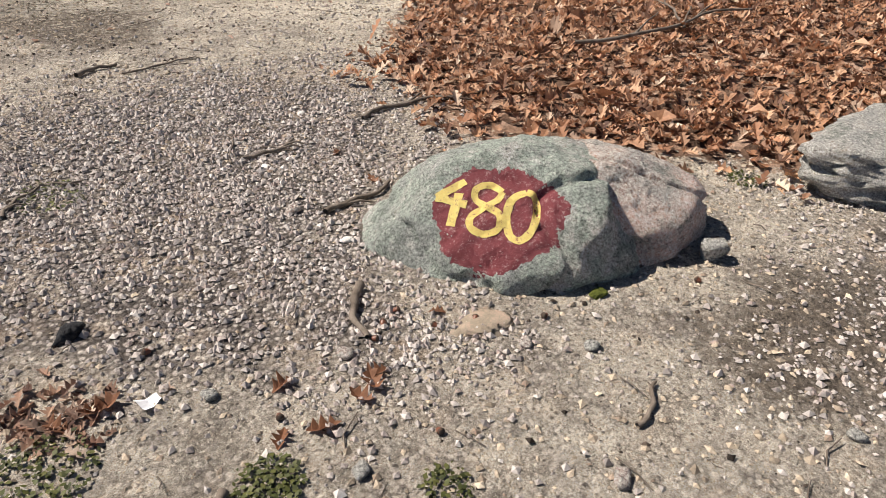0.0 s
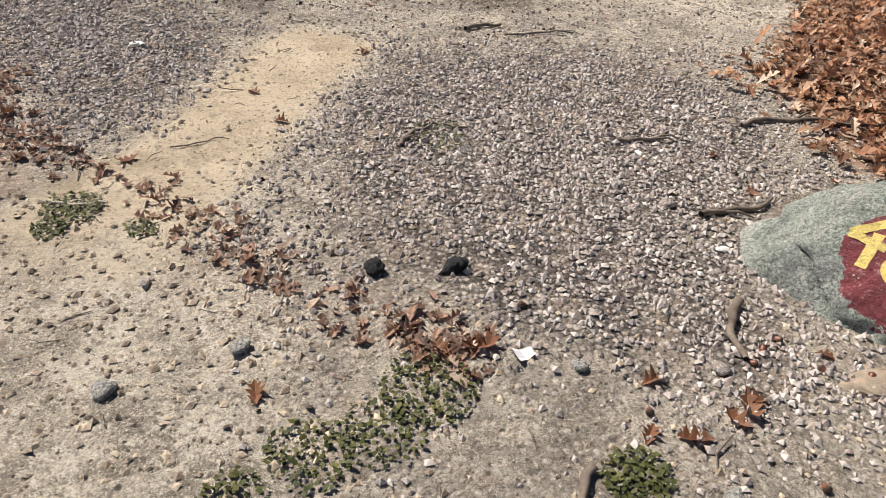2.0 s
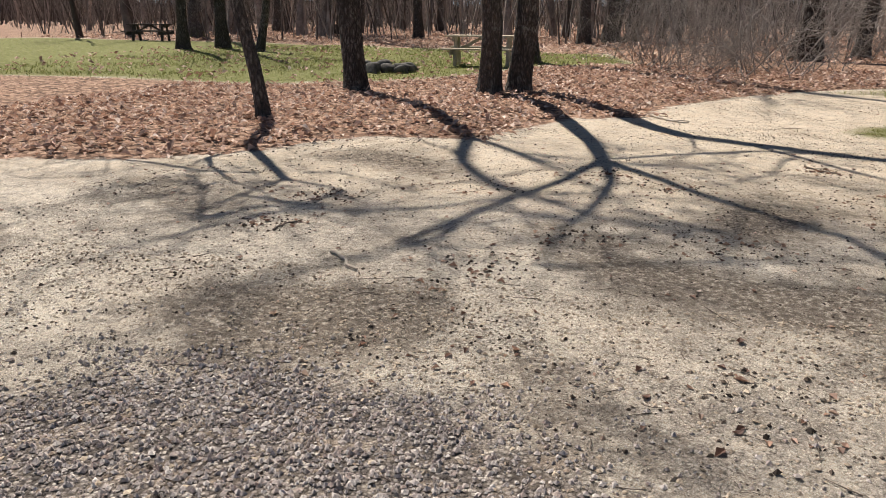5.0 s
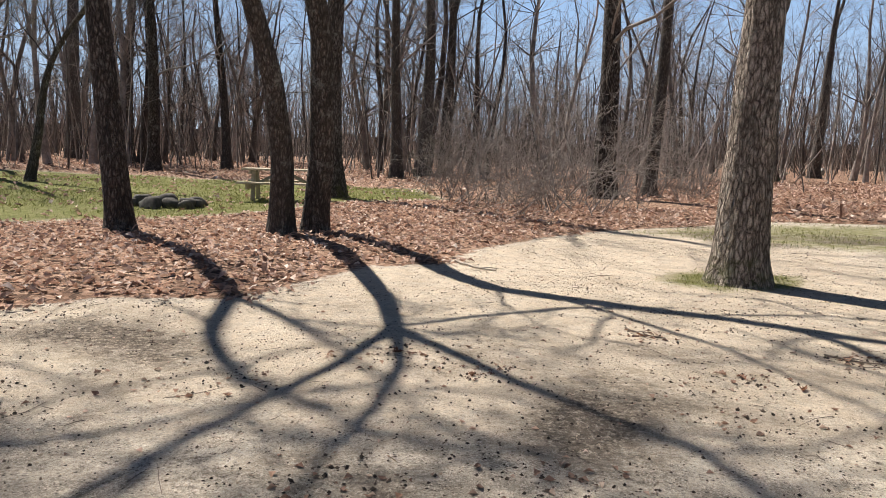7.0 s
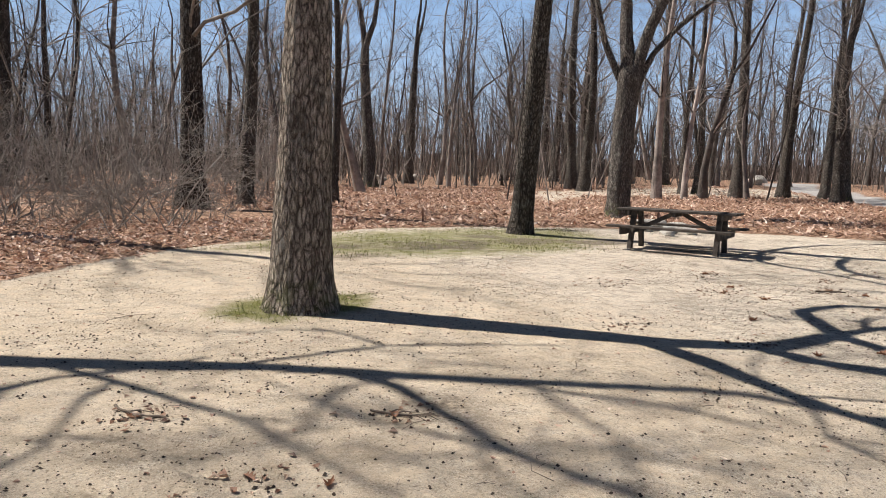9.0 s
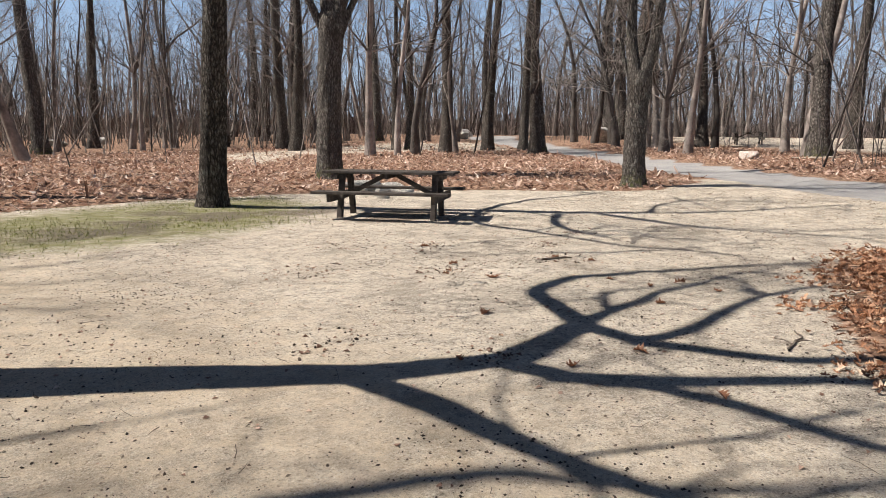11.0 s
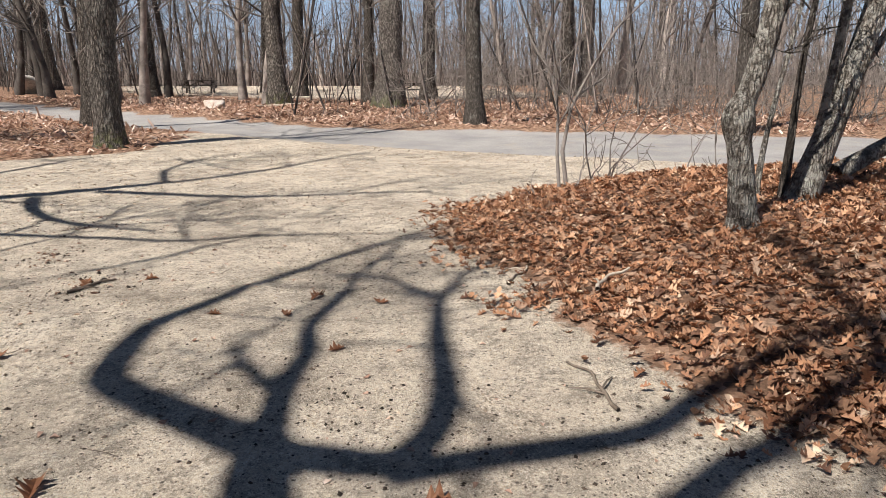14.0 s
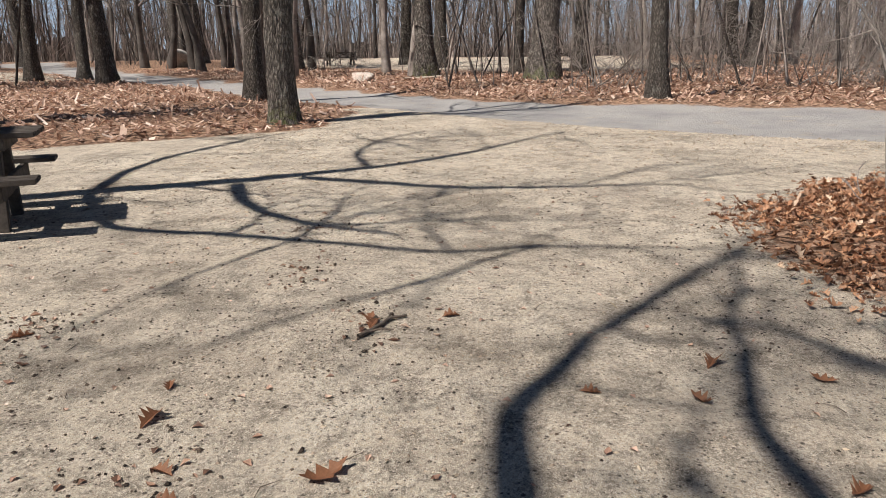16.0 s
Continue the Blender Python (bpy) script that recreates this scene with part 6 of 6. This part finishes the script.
STICKS = [((3.18, 1.24), (3.39, 1.32), 0.013, 0, 0), ((4.21, 0.10), (4.91, 0.13), 0.011, 0, 3), ((3.72, -0.63), (4.02, -0.50), 0.011, 0, 1), ((3.60, -1.06), (3.52, -1.29), 0.014, 0, 0), ((3.95, -1.90), (4.10, -1.82), 0.008, 0, 1),
          ((3.39, 1.20), (3.80, 1.22), 0.006, 0, 2), ((3.58, 0.55), (3.57, -0.07), 0.005, 0, 1), ((2.74, -0.10), (2.87, 0.08), 0.008, 0, 1), ((2.87, 0.07), (3.02, 0.05), 0.007, 0, 0), ((3.60, -0.08), (3.85, 0.02), 0.009, 0, 2),
          ((1.62, -0.48), (1.80, -0.50), 0.007, 1, 1), ((1.92, -0.11), (2.12, -0.05), 0.003, 0, 1), ((0.29, 0.69), (0.40, 0.75), 0.010, 0, 0), ((-0.45, 3.46), (-0.38, 3.72), 0.008, 0, 1), ((0.12, 3.11), (0.39, 2.90), 0.013, 1, 0),
          ((1.72, 9.85), (2.25, 9.35), 0.016, 1, 1), ((3.03, -1.58), (2.98, -1.74), 0.012, 0, 0), ((5.60, 0.30), (6.90, 0.10), 0.012, 0, 3), ((6.22, 0.16), (6.85, 0.70), 0.009, 0, 2), ((10.9, 5.0), (11.25, 4.7), 0.015, 1, 1), ((11.3, 5.45), (11.75, 5.3), 0.012, 1, 2),
          ((9.4, 5.2), (9.9, 5.35), 0.009, 0, 2), ((3.2, 6.8), (3.45, 6.5), 0.008, 0, 3), ((4.5, 6.2), (4.8, 5.95), 0.008, 0, 4), ((11.2, 8.3), (11.5, 8.1), 0.012, 0, 2), ((36.5, 12.8), (37.5, 11.0), 0.05, 1, 3)]
for k, (p, q, rad, pale, side) in enumerate(STICKS):
    on_leaves = inside(ISLAND, np.array([p[0]]), np.array([p[1]]))[0] > 0
    stick(p, q, rad, bool(pale), 200 + k, side, "dead branch lying on the leaf litter" if on_leaves else "", 0.05 if on_leaves else 0.0)


# ---- small litter ----
def shell(x, y, size, turn, label="small white shell fragment on gravel"):
    bm = bmesh.new()
    bmesh.ops.create_uvsphere(bm, u_segments=14, v_segments=8, radius=1)
    for v in bm.verts:
        v.co = Vector((v.co.x * size, v.co.y * size * 0.62, max(v.co.z, -0.15) * size * 0.42 * (1 + 0.2 * v.co.x)))
    ob = new("shell", bm_mesh("shell", bm, M_WHITE, True))
    ob.matrix_basis = pose(x, y, at_ground(x, y) + size * 0.06, 0, 5, turn)
    return tagged(ob, label, "shell", "white shells")


for k, (x, y, s) in enumerate([(3.70, -0.80, 0.026), (3.63, -0.53, 0.022), (3.66, -0.15, 0.025), (3.77, -0.13, 0.022), (3.99, 0.29, 0.024), (3.45, 0.32, 0.018), (3.72, -0.19, 0.016)]):
    shell(x, y, s, k * 55)


def snail_shell():
    w = Wood()
    k = np.linspace(0, 1, 30)
    a = k * 9
    rr = 0.034 * np.exp(-k * 1.6)
    w.tube(np.stack([rr * np.cos(a), rr * np.sin(a), 0.012 + 0.02 * k], -1), 0.014 * np.exp(-k * 1.5), 8)
    ob = new("snail_shell", w.mesh("snail_shell", M_WHITE))
    ob.matrix_basis = pose(1.60, 0.86, at_ground(1.6, 0.86))
    tagged(ob, "curled off-white snail shell on gravel", "shell")


snail_shell()


def paper_scrap():
    bm = bmesh.new()
    bmesh.ops.create_grid(bm, x_segments=6, y_segments=4, size=1)
    for v in bm.verts:
        v.co = Vector((v.co.x * 0.026, v.co.y * 0.02 * (1 - 0.3 * v.co.x), 0.012 * abs(v.co.x - 0.1) + 0.003 * math.sin(v.co.y * 4)))
    bmesh.ops.solidify(bm, geom=list(bm.faces), thickness=0.0012)
    ob = new("paper_scrap", bm_mesh("paper_scrap", bm, M_PAPER))
    ob.matrix_basis = pose(2.965, -1.235, at_ground(2.965, -1.235) + 0.004, 4, 3, 20)
    tagged(ob, "folded scrap of white paper on sand", "paper scrap")


paper_scrap()


def acorn(x, y, turn, seed):
    ob = root("acorn", pose(x, y, at_ground(x, y) + 0.008, 80, 0, turn), "glossy brown acorn lying on sand", "acorn", "acorns")
    for nm, z0, z1, rr, mat in (("nut", -0.014, 0.006, 0.0095, M_ACORN), ("cap", 0.002, 0.010, 0.0105, M_CRUMB)):
        w = Wood()
        k = np.linspace(0, 1, 7)
        w.tube(np.stack([0 * k, 0 * k, z0 + (z1 - z0) * k], -1), rr * np.sqrt(np.clip(1 - (k - 1) ** 2 if nm == "nut" else 1 - k ** 2, 0.01, 1)), 10)
        part(nm, w.mesh(nm, mat), ob)


for k, (x, y) in enumerate([(3.53, -1.67), (3.66, -1.22), (3.60, -1.25), (3.72, -1.33), (4.02, -1.45), (3.22, -1.44), (3.55, -1.3), (3.84, -1.36), (4.55, -1.55), (3.0, -1.05)]):
    acorn(x, y, k * 70, k)

# ---- green things ----
def blades(name, x, y, lo, hi, wide, material, label, seed, lean=0.5, category="grass"):
    r = np.random.default_rng(seed)
    c = len(x)
    z, h, a = height(x, y), r.uniform(lo, hi, c), r.uniform(0, 6.283, c)
    dx, dy = r.normal(0, lean, c) * h, r.normal(0, lean, c) * h
    q = np.stack([np.stack([x - wide * np.cos(a), y - wide * np.sin(a), z - 0.003], -1), np.stack([x + wide * np.cos(a), y + wide * np.sin(a), z - 0.003], -1),
                  np.stack([x + dx * 0.5 + wide * 0.7 * np.cos(a), y + dy * 0.5 + wide * 0.7 * np.sin(a), z + h * 0.6], -1), np.stack([x + dx, y + dy, z + h], -1)], 1)
    i = np.arange(c)[:, None] * 4
    f = np.concatenate([i + np.array([[0, 1, 2]]), i + np.array([[0, 2, 3]])])
    tagged(new(name, mesh_from(name, q.reshape(-1, 3), f, material, False)), label, category, kind="stuff")


x, y = sprinkle(31, (3.6, 6.2, 8.2, 10.2), 9000, lambda x, y: smooth01(inside(TREE_GREEN, x, y) + 0.15 * value_noise(x * 4, y * 4, 3), -0.1, 0.3))
blades("grass", x, y, 0.01, 0.04, 0.002, M_GRASS, "short mossy grass round the foot of an oak", 31)
x, y = sprinkle(32, (-14, 2, 11, 28), 42000, lambda x, y: smooth01(inside(GRASS, x, y), -0.5, 0.8) * (0.65 + 0.45 * value_noise(x, y, 4)))
blades("grass", x, y, 0.03, 0.08, 0.006, M_GRASS, "thin green lawn of a neighbouring campsite", 32)
x, y = sprinkle(33, (4, 15, 12, 18), 20000, lambda x, y: smooth01(inside(GREEN_STRIP, x, y), -0.3, 0.6) * (0.4 + 0.5 * value_noise(x * 1.5, y * 1.5, 7)))
blades("grass", x, y, 0.02, 0.05, 0.005, M_GRASS, "sparse grass under trees", 33)
x, y = sprinkle(34, (-2, 15, 1.5, 14), 16000, lambda x, y: np.clip(value_noise(x * 1.1, y * 1.1, 44) - 0.35, 0, 1) * 0.6 * (inside(CLEARING, x, y) > 0.2) * (inside(ISLAND, x, y) < 0))
blades("dry_grass", x, y, 0.01, 0.04, 0.0018, M_STRAW, "sparse dry grass on trodden sand", 34, 0.9)


def weed(x, y, size, count, seed, label="low green weed with small leaves in sand"):
    r = np.random.default_rng(seed)
    ob = root("weed", pose(x, y, at_ground(x, y)), label, "weed", "low weeds")
    vs, fs = [], []
    for k in range(int(count * 1.5)):
        a, d = r.uniform(0, 6.28), size * math.sqrt(r.random())
        c = np.array([d * math.cos(a), d * math.sin(a), 0.003 + 0.014 * r.random()])
        l, b = r.uniform(0.006, 0.018), r.uniform(0, 6.28)
        t, s = np.array([math.cos(b), math.sin(b), r.uniform(-0.2, 0.7)]) * l, np.array([-math.sin(b), math.cos(b), r.uniform(-0.3, 0.3)]) * l * 0.4
        n = len(vs)
        vs += [c - t * 0.5, c + s, c + t * 0.6, c - s]
        fs.append((n, n + 1, n + 2, n + 3))
    part("foliage", mesh_from("foliage", np.array(vs), np.array(fs), M_WEED, False), ob)


for k, (x, y, s, c) in enumerate([(1.70, -0.51, 0.09, 190), (1.67, -0.63, 0.05, 90), (1.93, -0.63, 0.05, 60), (2.72, -1.33, 0.12, 200), (2.6, -1.45, 0.1, 120), (1.52, -1.08, 0.05, 50), (3.13, -1.61, 0.08, 200), (3.46, -1.81, 0.06, 80), (2.9, -0.02, 0.13, 110),
                                  (2.45, -1.5, 0.1, 120), (2.3, -1.6, 0.07, 80), (5.26, -1.17, 0.08, 80), (0.55, -0.3, 0.06, 40)]):
    weed(x, y, s, c, 300 + k)


def moss_cushion():
    me = stone_mesh("moss", random_planes(7) + [((1, 0, 0), 1), ((-1, 0, 0), 1), ((0, 1, 0), 1), ((0, -1, 0), 1)], M_MOSS, 4, 8, 0.12, 7, (0.03, 0.022, 0.014))
    ob = new("moss", me)
    ob.matrix_basis = pose(4.225, -1.45, 0.006)
    tagged(ob, "small yellow-green moss cushion against the rock", "moss")


moss_cushion()
